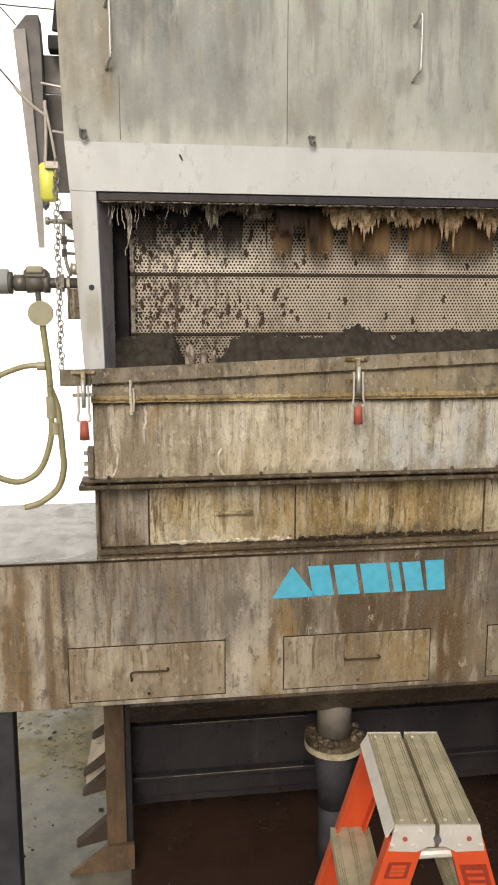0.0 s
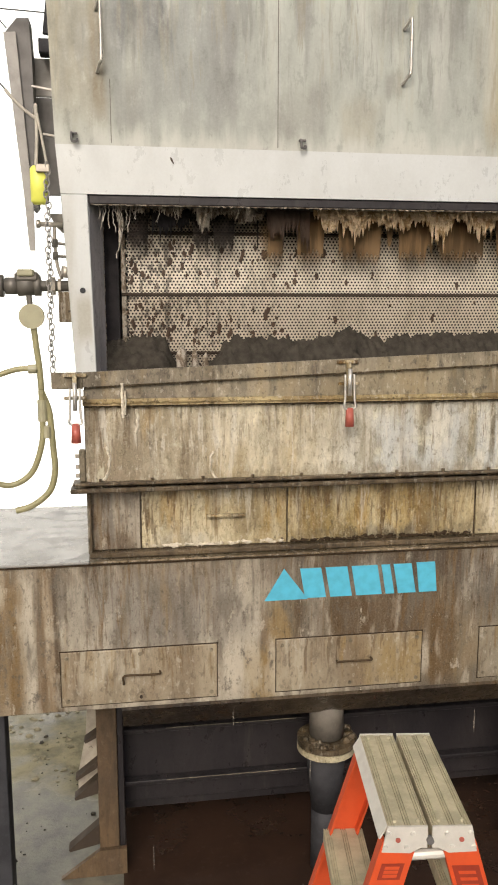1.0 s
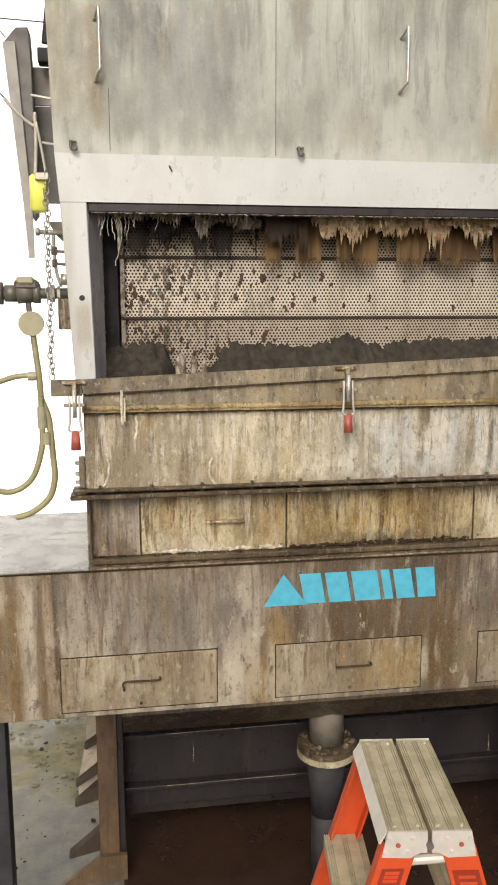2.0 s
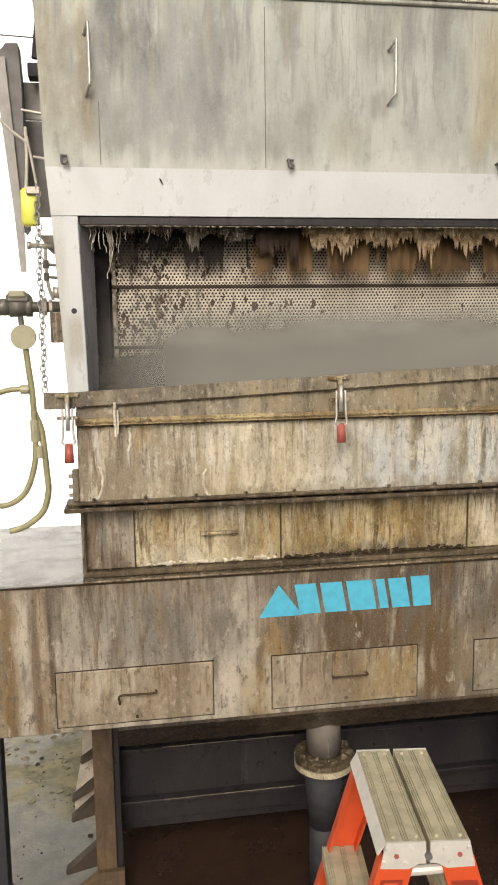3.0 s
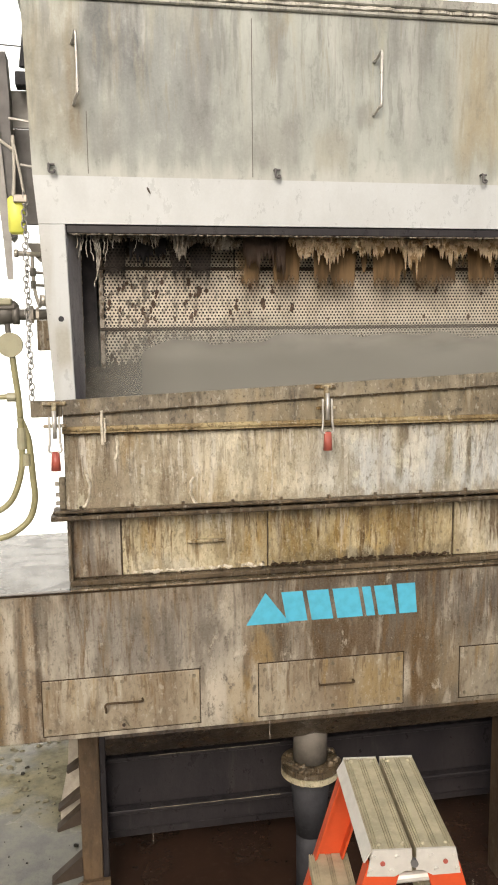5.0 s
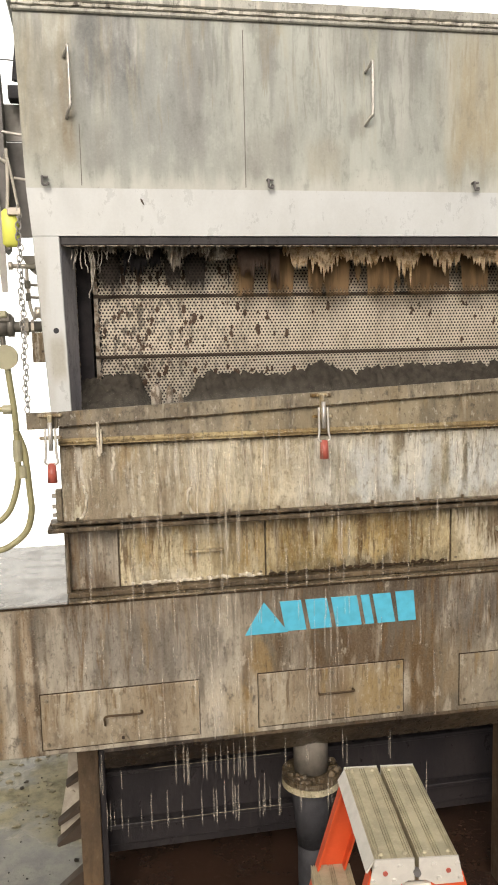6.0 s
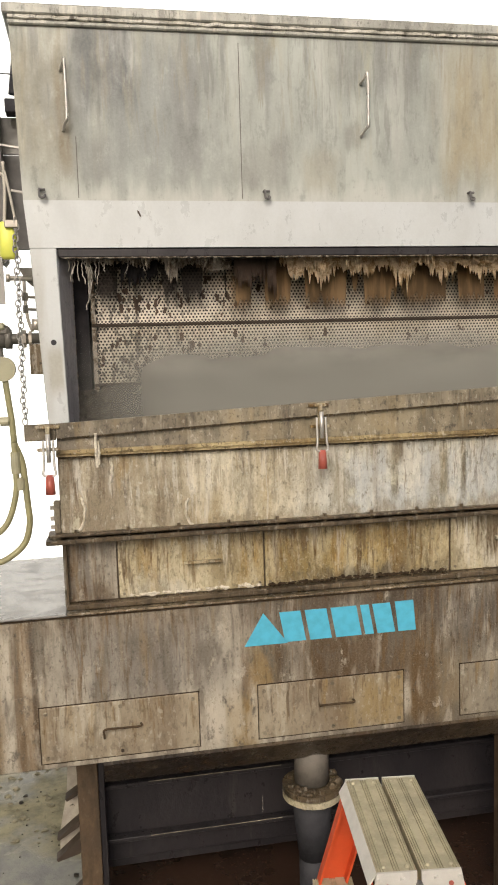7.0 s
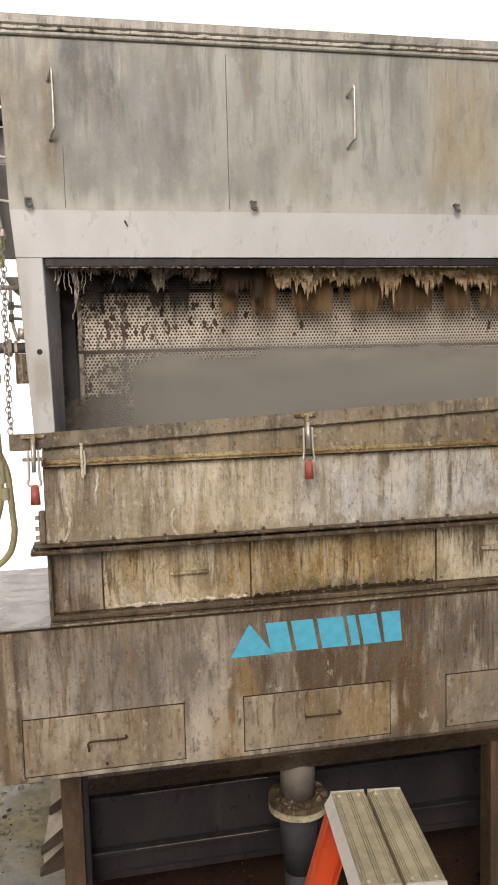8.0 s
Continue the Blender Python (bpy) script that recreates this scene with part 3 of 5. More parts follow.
for dims in ((-9.2, 11.2, 2.6, 8.4, 7.5, 7.7), (-9.2, -6.5, -7.2, 2.6, 7.5, 7.7), (8.0, 11.2, -7.2, 2.6, 7.5, 7.7)):
    box(bm, *dims, 0)
tagged(new("ceiling", mesh_of("ceiling", bm, M_UNSEEN)), "plain unseen ceiling added to shape the sky light, open in front", "ceiling", kind="structure")

rock = random.Random(3)
bm = bmesh.new()
for i in range(34):
    cx, cy, r = rock.uniform(-0.62, -0.12), rock.uniform(3.2, 5.0), rock.choice((0.003, 0.004, 0.005, 0.006, 0.014))
    q = bmesh.ops.create_icosphere(bm, subdivisions=1, radius=r, matrix=pose(cx, cy, r * 0.1, 0, 0, rock.uniform(0, 360)))
    for v in q["verts"]:
        v.co += Vector((rock.uniform(-r, r), rock.uniform(-r, r), rock.uniform(-r, r) * 0.5)) * 0.4
tagged(new("floor_debris", mesh_of("floor_debris", bm, M_MAT)), "dark lumps of pulp and grit on the wet floor", "debris", kind="stuff")

bm = bmesh.new()
for i in range(90):
    cx, cy, r = rock.uniform(-0.75, -0.10), rock.uniform(4.05, 5.4), rock.choice((0.006, 0.009, 0.013, 0.018))
    q = bmesh.ops.create_icosphere(bm, subdivisions=1, radius=r, matrix=Matrix.LocRotScale((cx, cy, r * 0.15), None, (1.3, 1.0, 0.55)))
    for v in q["verts"]:
        v.co += Vector((rock.uniform(-r, r), rock.uniform(-r, r), rock.uniform(-r, r) * 0.4)) * 0.4
tagged(new("floor_clumps", mesh_of("floor_clumps", bm, M_CLUMP)), "tan crumbs of dried pulp on the concrete floor", "debris", kind="stuff")

# ---------------------------------------------------------------- vat
VB = (0.9, 3.0, FLOOR)
vat = thing("wash_vat", VB, "brown-stained steel wash vat on legs with access doors", "vat")


def sub(name, bm, mat, parent, label="", smooth=False):
    """A part given in lens-height space, hung under a thing whose base is at the parent's place."""
    for v in bm.verts:
        v.co.z += HZ
    ob = new(name, mesh_of(name, bm, mat, smooth))
    ob.parent = parent
    root = parent
    off = Matrix.Identity(4)
    while root is not None:
        off = root.matrix_basis @ off if root.parent is None else root.matrix_basis @ off
        root = root.parent
    inv = off.inverted()
    for v in ob.data.vertices:
        v.co = inv @ v.co
    return tagged(ob, label)


TOPZ, BOTZ = -0.955, -1.548
bm = bmesh.new()
box(bm, -0.82, RIGHT, 3.0, 3.03, BOTZ, TOPZ - 0.006, 0.004)
sub("front_wall", bm, M_VAT, vat, "brown streaked front sheet")
bm = bmesh.new()
box(bm, -0.82, -0.15, 2.990, 3.90, TOPZ - 0.002, TOPZ + 0.008, 0.004)
sub("ledge", bm, M_LEDGE, vat, "wet grey top ledge")
# shadow line under the ledge, built as a dark strip
sub("ledge_shadow", bm_box(-0.80, RIGHT, 2.9925, 2.9995, TOPZ - 0.0085, TOPZ - 0.0035, bevel=0.001), M_GAP, vat, "dark strip standing for the shadow under the ledge")
sub("front_ledge", bm_box(-0.149, RIGHT, 2.992, 3.09, TOPZ - 0.002, TOPZ + 0.006), M_CAKE, vat, "grimy front ledge")
bm = bm_box(-0.82, -0.80, 3.03, 3.90, BOTZ, TOPZ - 0.003)
box(bm, -0.80, -0.15, 3.88, 3.90, BOTZ, TOPZ - 0.003)
box(bm, -0.80, -0.15, 3.03, 3.88, BOTZ, BOTZ + 0.015)
sub("side_box", bm, M_VAT, vat)
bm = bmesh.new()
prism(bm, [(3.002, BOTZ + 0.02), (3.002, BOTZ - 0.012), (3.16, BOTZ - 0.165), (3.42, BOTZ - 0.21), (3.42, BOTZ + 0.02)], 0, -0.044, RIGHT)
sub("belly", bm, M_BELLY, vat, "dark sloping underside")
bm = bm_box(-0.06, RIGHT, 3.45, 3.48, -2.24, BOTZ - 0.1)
sub("lower_apron", bm, M_DARK, vat, "dark back panel with the vat's shade in its colour")
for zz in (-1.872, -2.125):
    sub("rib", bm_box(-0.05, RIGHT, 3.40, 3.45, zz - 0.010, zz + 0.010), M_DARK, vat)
    # pale strip draws the thin bright line along each rib
    sub("pale_edge", bm_box(0.14, 0.74, 3.3965, 3.3995, zz + 0.0075, zz + 0.0105, bevel=0.001), M_LIP, vat, "thin pale strip along the rib's edge")
# the left leg's black stands for unlit steel
sub("leg", bm_box(-0.62, -0.495, 3.03, 3.13, FLOOR, BOTZ), M_BLACK, vat, "square leg, unlit black in its colour")
sub("leg", bm_box(1.70, 1.82, 3.14, 3.24, FLOOR, BOTZ - 0.09), M_COLUMN, vat, "rusty brown leg")
bm = bm_box(-0.148, RIGHT, 3.88, 5.8, BOTZ, TOPZ - 0.01)
sub("rear_body", bm, M_VAT, vat)
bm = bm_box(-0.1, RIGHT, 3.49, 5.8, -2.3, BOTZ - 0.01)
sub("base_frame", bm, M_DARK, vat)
# doors with handles
DZ0, DZ1 = -1.523, -1.304
for x0, x1, hx in ((-0.271, 0.33, -0.035), (0.568, 1.172, 0.815), (1.421, 2.03, 1.68)):
    door = sub("access_door", bm_box(x0, x1, 2.994, 3.001, DZ0, DZ1, bevel=0.003), M_DOOR, vat, "bolted stained access door")
    seam = bmesh.new()
    box(seam, x0 - 0.0045, x1 + 0.0045, 2.9975, 3.0005, DZ1 + 0.0005, DZ1 + 0.0042, 0)
    box(seam, x0 - 0.0045, x1 + 0.0045, 2.9975, 3.0005, DZ0 - 0.0032, DZ0 - 0.0005, 0)
    box(seam, x0 - 0.0036, x0 - 0.0005, 2.9975, 3.0005, DZ0, DZ1, 0)
    box(seam, x1 + 0.0005, x1 + 0.0032, 2.9975, 3.0005, DZ0, DZ1, 0)
    sub("gasket", seam, M_GAP, door, "dark rubber gasket edge")
    zc = (DZ0 + DZ1) / 2 + 0.012
    foot = 0.045 if x0 < 0 else 0.006
    h = bmesh.new()
    tube(h, [(hx, 2.994, zc - foot), (hx, 2.976, zc - foot * 0.6), (hx + 0.004, 2.970, zc), (hx + 0.07, 2.970, zc), (hx + 0.136, 2.970, zc), (hx + 0.14, 2.994, zc)], 0.0042, 8)
    sub("handle", h, M_RUST, door, "rusty bent rod handle", True)
    for bx, bz in ((x0 + 0.022, DZ1 - 0.022), (x1 - 0.022, DZ1 - 0.022), (x0 + 0.022, DZ0 + 0.022), (x1 - 0.022, DZ0 + 0.022), ((x0 + x1) / 2, DZ0 + 0.02), ((x0 + x1) / 2, DZ1 - 0.02)):
        sub("bolt", bolt(bmesh.new(), bx, 2.995, bz, 0.008, 0.006), M_LIP, door)
b = bmesh.new()
prism(b, [(0.005, -1.512), (0.055, -1.512), (0.048, -1.500), (0.040, -1.484), (0.022, -1.484), (0.014, -1.500)], 1, 2.986, 2.9935)
tab = sub("latch_tab", b, M_DOOR, vat, "small bent latch tab")
sub("bolt", bolt(bmesh.new(), 0.031, 2.987, -1.498, 0.007, 0.006), M_BARS, tab)
# maker's mark as plain cyan shapes
LX0, LX1, LZ0, LZ1 = 0.519, 1.227, -1.140, -1.012


def mark(points):
    b = bmesh.new()
    prism(b, [(LX0 + u * (LX1 - LX0), LZ0 + v * (LZ1 - LZ0)) for u, v in points], 1, 2.9955, 2.9992)
    sub("logo_shape", b, M_CYAN, vat, "plain cyan painted shape")


mark([(0.0, 0.0), (0.245, 0.0), (0.11, 1.0)])
for u0, w in ((0.20, 0.12), (0.345, 0.125), (0.495, 0.15), (0.668, 0.05), (0.74, 0.105)):
    mark([(u0, 0.98), (u0 + w, 0.98), (u0 + w + 0.03, 0.03), (u0 + 0.03, 0.03)])
mark([(0.875, 1.0), (0.985, 1.0), (1.0, 0.03), (0.895, 0.03)])

# ---------------------------------------------------------------- trough
trough = thing("front_trough", (0.9, 3.1, TOPZ), "ochre-stained steel front trough clamped under the opening", "trough")
XL = -0.15
bm = bmesh.new()
prism(bm, [(3.0, -0.352), (3.0, -0.640), (3.03, -0.640), (3.03, -0.352)], 0, XL, RIGHT)
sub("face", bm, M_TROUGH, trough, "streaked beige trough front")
bm = bmesh.new()
prism(bm, [(2.968, -0.354), (2.970, -0.330), (3.03, -0.322), (3.03, -0.354)], 0, XL - 0.005, RIGHT)
sub("ochre_ledge", bm, M_SHELF, trough, "ochre crusted ledge strip")


def crooked_strip(y0, y1, lo, hi, thick):
    """A long strip whose edges rise a little along the trough; lo and hi: heights at the two ends."""
    b = bmesh.new()
    prev = None
    for i in range(25):
        u = i / 24
        xx = XL + u * (RIGHT - XL)
        za, zb = lo[0] + (lo[1] - lo[0]) * u, hi[0] + (hi[1] - hi[0]) * u
        w = 0.0015 * noise.noise((xx * 5, y0, 0))
        ring = [b.verts.new(c) for c in ((xx, y0 + w, za), (xx, y1 + w, zb), (xx, y1 + thick, zb), (xx, y0 + thick, za))]
        if prev:
            for k in range(4):
                b.faces.new((prev[k], ring[k], ring[(k + 1) % 4], prev[(k + 1) % 4]))
        else:
            b.faces.new(ring)
        prev = ring
    b.faces.new(prev[::-1])
    return b


sub("lip", crooked_strip(2.962, 2.966, (-0.284, -0.172), (-0.232, -0.124), 0.012), M_LIP, trough, "dark stained lip plate")
sub("lip_backing", crooked_strip(2.975, 2.982, (-0.329, -0.329), (-0.283, -0.171), 0.014), M_LIP, trough, "stained plate under the lip")
sub("lip_end", bm_box(-0.262, -0.151, 2.966, 2.982, -0.292, -0.232), M_LIP, trough)
bm = bm_box(XL - 0.05, RIGHT, 2.968, 3.055, -0.652, -0.640, bevel=0.004)
box(bm, XL - 0.06, RIGHT, 2.972, 3.055, -0.680, -0.662, 0.004)
sub("flange", bm, M_FLANGE, trough, "bolted double flange")
for i in range(14):
    b = bmesh.new()
    rod(b, (-0.1 + i * 0.19, 2.985, -0.660), (-0.1 + i * 0.19, 2.985, -0.628), 0.007, sides=6)
    sub("bolt", b, M_FLANGE, trough)
sub("backing", bm_box(XL, RIGHT, 3.07, 3.09, -0.93, -0.682), M_BELLY, trough)
for x0, x1 in ((XL, 0.043), (0.049, 0.617), (0.623, 1.400), (1.408, 2.1), (2.106, RIGHT)):
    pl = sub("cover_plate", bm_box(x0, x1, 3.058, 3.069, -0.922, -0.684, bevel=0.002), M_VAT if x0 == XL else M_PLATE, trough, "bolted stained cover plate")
    for bx in (x0 + 0.018, x1 - 0.018):
        for bz in (-0.700, -0.905):
            sub("bolt", bolt(bmesh.new(), bx, 3.059, bz, 0.006, 0.005), M_LIP, pl)
sub("grip_bar", bm_box(0.30, 0.45, 3.035, 3.058, -0.806, -0.794), M_PLATE, trough)
sub("grip_bar", bm_box(1.60, 1.70, 3.035, 3.058, -0.800, -0.782), M_PLATE, trough)
bm = bm_box(XL, RIGHT, 3.02, 3.07, -0.945, -0.924, bevel=0.004)
sub("foot_flange", bm, M_FLANGE, trough)
for i in range(16):
    b = bmesh.new()
    rod(b, (-0.05 + i * 0.16, 3.04, -0.928), (-0.05 + i * 0.16, 3.04, -0.915), 0.006, sides=6)
    sub("bolt", b, M_FLANGE, trough)
sub("end_plate", bm_box(XL - 0.004, XL + 0.012, 3.031, 3.5, -0.93, -0.30), M_FLANGE, trough)
sub("floor_plate", bm_box(XL + 0.013, RIGHT, 3.09, 3.5, -0.70, -0.685), M_DARK, trough)
bm = bmesh.new()
tube(bm, [(-0.012 + 0.004 * noise.noise((k * 0.5, 3, 0)), 2.962, -0.272 - 0.014 * k) for k in range(10)], 0.0058, 7)
tube(bm, [(-0.002 + 0.005 * noise.noise((k * 0.6, 9, 0)), 2.963, -0.300 - 0.011 * k) for k in range(9)], 0.0040, 7)
sub("drip_crust", bm, M_PALECRUST, trough, "pale dried drip over the lip", True)


b = bm_box(-0.176, -0.152, 3.0, 3.03, -0.640, -0.52, bevel=0.004)
box(b, -0.192, -0.152, 2.985, 3.03, -0.662, -0.642, 0.004)
sub("end_bracket", b, M_LIP, trough, "grimy angle bracket")
for zz in (-0.545, -0.585, -0.618):
    r = bmesh.new()
    rod(r, (-0.190, 3.012, zz), (-0.150, 3.012, zz), 0.008, sides=6)
    sub("bolt", r, M_ZINC, trough)
for xa, za, w, h, sgn in ((0.345, -0.585, 0.035, 0.06, -1), (-0.095, -0.565, 0.03, 0.07, 1), (0.03, -0.41, 0.012, 0.05, 1)):
    bm = bmesh.new()
    tube(bm, [(xa + sgn * w * math.cos(a) + 0.004 * noise.noise((a * 3, xa, 0)), 3.0005, za + h * math.sin(a)) for a in [math.radians(d) for d in range(-80, 60, 12)]], 0.0058, 6)
    sub("crust_scar", bm, M_PALECRUST, trough, "pale curved scar of dried crust", True)
# dark lumps draw the dark line at the plates' foot; pale ones are crust
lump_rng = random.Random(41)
for nm, xa, xb, count, big, mat, lab in (("foot_bead", 0.63, 1.39, 190, 0.0075, M_GAP, "dark lumpy bead along the plates' foot"), ("crust_bead", 0.06, 0.61, 85, 0.0085, M_PALECRUST, "pale crust along the plates' foot")):
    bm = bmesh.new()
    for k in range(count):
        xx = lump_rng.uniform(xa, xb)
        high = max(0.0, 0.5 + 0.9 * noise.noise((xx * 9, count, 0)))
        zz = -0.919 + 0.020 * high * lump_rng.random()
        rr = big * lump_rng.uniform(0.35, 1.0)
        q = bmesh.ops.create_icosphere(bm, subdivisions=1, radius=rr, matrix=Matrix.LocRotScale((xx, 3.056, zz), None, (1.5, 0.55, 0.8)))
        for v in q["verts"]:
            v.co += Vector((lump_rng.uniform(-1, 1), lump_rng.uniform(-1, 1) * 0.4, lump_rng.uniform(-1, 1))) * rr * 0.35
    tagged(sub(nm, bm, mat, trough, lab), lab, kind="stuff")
for nm, zc, yc, r, mat, seed, lab in (("ledge_crust", -0.343, 2.968, 0.0055, M_SHELF, 2.0, "ochre crust along the ledge"), ("under_crust", -0.358, 2.984, 0.0045, M_FLANGE, 12.0, "brown dirt under the ledge"), ("seam_dirt", -0.2865, 2.966, 0.003, M_FLANGE, 31.0, "dirt in the seam under the lip")):
    bm = bmesh.new()
    rise = 0.112 if nm == "seam_dirt" else 0.0
    tube(bm, [(XL + 0.002 + i * 0.0088, yc + 0.004 * noise.noise((i * 0.41, 1, seed)), zc + rise * i / 300 + 0.005 * noise.noise((i * 0.37, 5, seed)) + 0.003 * noise.noise((i * 0.9, 8, seed))) for i in range(300)], r, 5)
    sub(nm, bm, mat, trough, lab)


def toggle_clamp(x, top):
    c = sub("toggle_clamp", bm_box(x - 0.042, x + 0.042, 2.952, 2.963, top - 0.014, top, bevel=0.003), M_PLATE, trough, "toggle clamp with a red grip")
    b = bmesh.new()
    box(b, x - 0.008, x + 0.008, 2.93, 2.952, top - 0.10, top - 0.004)
    box(b, x - 0.04, x + 0.04, 2.93, 2.945, top - 0.092, top - 0.080)
    sub("bracket", b, M_PLATE, c)
    b = bmesh.new()
    tube(b, [(x - 0.017, 2.925, top - 0.05), (x - 0.018, 2.918, top - 0.14), (x - 0.02, 2.915, top - 0.175), (x + 0.02, 2.915, top - 0.175), (x + 0.018, 2.918, top - 0.14), (x + 0.017, 2.925, top - 0.05)], 0.0045, 8)
    sub("loop", b, M_ROD, c, "bright bent wire loop", True)
    b = bmesh.new()
    rod(b, (x, 2.92, top - 0.13), (x, 2.92, top - 0.03), 0.008)
    sub("lever", b, M_ROD, c, "", True)
    b = bmesh.new()
    rod(b, (x, 2.915, top - 0.245), (x, 2.918, top - 0.175), 0.018, 0.014, 12)
    bmesh.ops.bevel(b, geom=[e for e in b.edges if abs(e.verts[0].co.z - e.verts[1].co.z) < 1e-4], offset=0.006, segments=2, affect="EDGES")
    sub("grip", b, M_RED, c, "worn red rubber grip", True)


toggle_clamp(-0.178, -0.235)
toggle_clamp(0.826, -0.197)
toggle_clamp(1.83, -0.155)

# ---------------------------------------------------------------- hood
hood = thing("machine_hood", (0.9, 4.5, TOPZ), "grey weathered steel hood with a long opening", "hood")
HL, HTOP, OPT, OPL = -0.225, 1.236, 0.424, -0.121


def left_at(z):
    """The hood's outer edge leans: further out at the roof than at the trough."""
    return HL - 0.0135 + 0.0135 * (0.603 - z) / 0.18 if 0.42 < z <= 0.603 else (HL + 0.050 * (0.42 - z) if z <= 0.42 else HL - 0.0135 - 0.026 * (z - 0.603))


def slanted(z0, z1, y0, y1, x1):
    return prism(bmesh.new(), [(left_at(z0), z0), (x1, z0), (x1, z1), (left_at(z1), z1)], 1, y0, y1)


sub("door_panel", slanted(0.6031, HTOP, 3.2497, 3.26, RIGHT), M_HOOD, hood, "streaked grey hood door sheet")
sub("band", slanted(OPT, 0.603, 3.25, 3.275, RIGHT), M_BAND, hood, "pale smooth steel band")
post_bm = prism(bmesh.new(), [(left_at(-0.31), -0.31), (OPL + 0.012, -0.31), (OPL - 0.004, OPT - 0.001), (left_at(OPT - 0.001), OPT - 0.001)], 1, 3.25, 3.275)
bmesh.ops.bevel(post_bm, geom=list(post_bm.edges), offset=0.003, segments=1, affect="EDGES")
sub("post", post_bm, M_BAND, hood, "pale steel corner post")
bm = bmesh.new()
prism(bm, [(OPL - 0.03, 3.276), (OPL + 0.001, 3.276), (-0.073, 3.43), (-0.10, 3.43)], 2, -0.60, OPT - 0.004)
# added sheet: stops a light leak and stands for the dark inside
sub("gap_filler", bm_box(-0.180, -0.014, 3.52, 3.53, -0.30, 1.2), M_INNERBLACK, hood, "added black sheet that fills the dark gap beside the drum")
sub("jamb", bm, M_JAMB, hood, "dirty inner jamb")
for xa, ya, seed in ((-0.076, 3.427, 1.0), (-0.105, 3.36, 6.0)):
    bm = bmesh.new()
    tube(bm, [(xa + 0.006 * noise.noise((i * 0.31, seed, 0)), ya, OPT - 0.05 - i * 0.0075) for i in range(86)], 0.0032, 5)
    sub("jamb_crust", bm, M_PULPGREY, hood, "pale ragged crust down the jamb", True)
bm = bm_box(OPL, RIGHT, 3.258, 3.40, OPT - 0.034, OPT - 0.002)
sub("head_rail", bm, M_DARK, hood, "dark rail along the top of the opening")
sub("side_wall", prism(bmesh.new(), [(left_at(z) + d, z) for z, d in ((-0.31, 0), (-0.31, 0.012), (HTOP, 0.012), (HTOP, 0))], 1, 3.276, 5.75), M_HOOD, hood)
sub("inner_wall", prism(bmesh.new(), [(left_at(z) + d, z) for z, d in ((-0.31, 0.015), (-0.31, 0.022), (HTOP - 0.02, 0.022), (HTOP - 0.02, 0.015))], 1, 3.43, 5.7), M_INNERBLACK, hood)
sub("lower_wall", bm_box(-0.134, -0.122, 3.52, 5.7, TOPZ, -0.30), M_INNERBLACK, hood)
sub("end_wall", bm_box(RIGHT, RIGHT + 0.012, 3.25, 5.75, TOPZ, HTOP), M_HOOD, hood)
sub("rear_wall", bm_box(HL, RIGHT, 5.75, 5.762, TOPZ, HTOP), M_HOOD, hood)
bm = bm_box(HL - 0.05, RIGHT + 0.02, 3.222, 5.78, HTOP + 0.034, HTOP + 0.072, bevel=0.005)
sub("roof", bm, M_ROOF, hood, "grimy roof sheet edge")
bm = bm_box(HL - 0.034, RIGHT, 3.236, 3.262, HTOP + 0.001, HTOP + 0.020, bevel=0.005)
sub("roof_flange", bm, M_ROOF, hood, "crusted roof flange")
bm = bmesh.new()
tube(bm, [(HL - 0.03 + i * 0.03, 3.236 + 0.006 * noise.noise((i * 0.9, 0, 0)), HTOP + 0.027 + 0.006 * noise.noise((i * 0.7, 4, 0))) for i in range(91)], 0.0085, 6)
sub("sealant", bm, M_SEAL, hood, "pale crumbling sealant bead")
bm = bm_box(HL, RIGHT, 3.262, 3.28, HTOP - 0.002, HTOP + 0.034)
sub("roof_packing", bm, M_ROOF, hood)


def strap_handle(x, z0, z1):
    b = bmesh.new()
    tube(b, [(x - 0.012, 3.244, z1 - 0.03), (x, 3.215, z1 - 0.008), (x + 0.004, 3.205, z1), (x + 0.006, 3.202, z1 - 0.03), (x + 0.006, 3.202, z0 + 0.03), (x + 0.004, 3.205, z0 + 0.004), (x, 3.215, z0), (x - 0.012, 3.244, z0 - 0.025)], 0.006, 8)
    sub("handle", b, M_ROD, hood, "bright rod pull handle", True)


strap_handle(1.118, 0.885, 1.095)
strap_handle(-0.064, 0.885, 1.108)
for x in (-0.166, 0.707, 1.584, 2.4):
    b = bmesh.new()
    tube(b, [(x - 0.010, 3.249, 0.640), (x - 0.010, 3.226, 0.641), (x - 0.010, 3.222, 0.634), (x - 0.009, 3.222, 0.614), (x - 0.004, 3.222, 0.609), (x + 0.006, 3.224, 0.609), (x + 0.010, 3.228, 0.616), (x + 0.010, 3.249, 0.622)], 0.0048, 6)
    rod(b, (x - 0.012, 3.236, 0.640), (x + 0.012, 3.236, 0.640), 0.005, sides=8)
    sub("hinge_lug", b, M_GREYDARK, hood, "small dark hinge lug")
for x, zt in ((-0.03, 0.84), (0.61, HTOP - 0.03)):
    b = bm_box(x - 0.0014, x + 0.0014, 3.2482, 3.2500, 0.612, zt, bevel=0)
    sub("seam", b, M_SEAM, hood)

b = bmesh.new()
rod(b, (-0.154, 3.2505, 0.063), (-0.154, 3.2475, 0.063), 0.011, sides=14)
sub("plug", b, M_BLACK, hood, "dark plugged hole")
b = bmesh.new()
prism(b, [(0.190, 0.566), (0.197, 0.564), (0.204, 0.548), (0.206, 0.540), (0.200, 0.543), (0.192, 0.556)], 1, 3.2475, 3.2505)
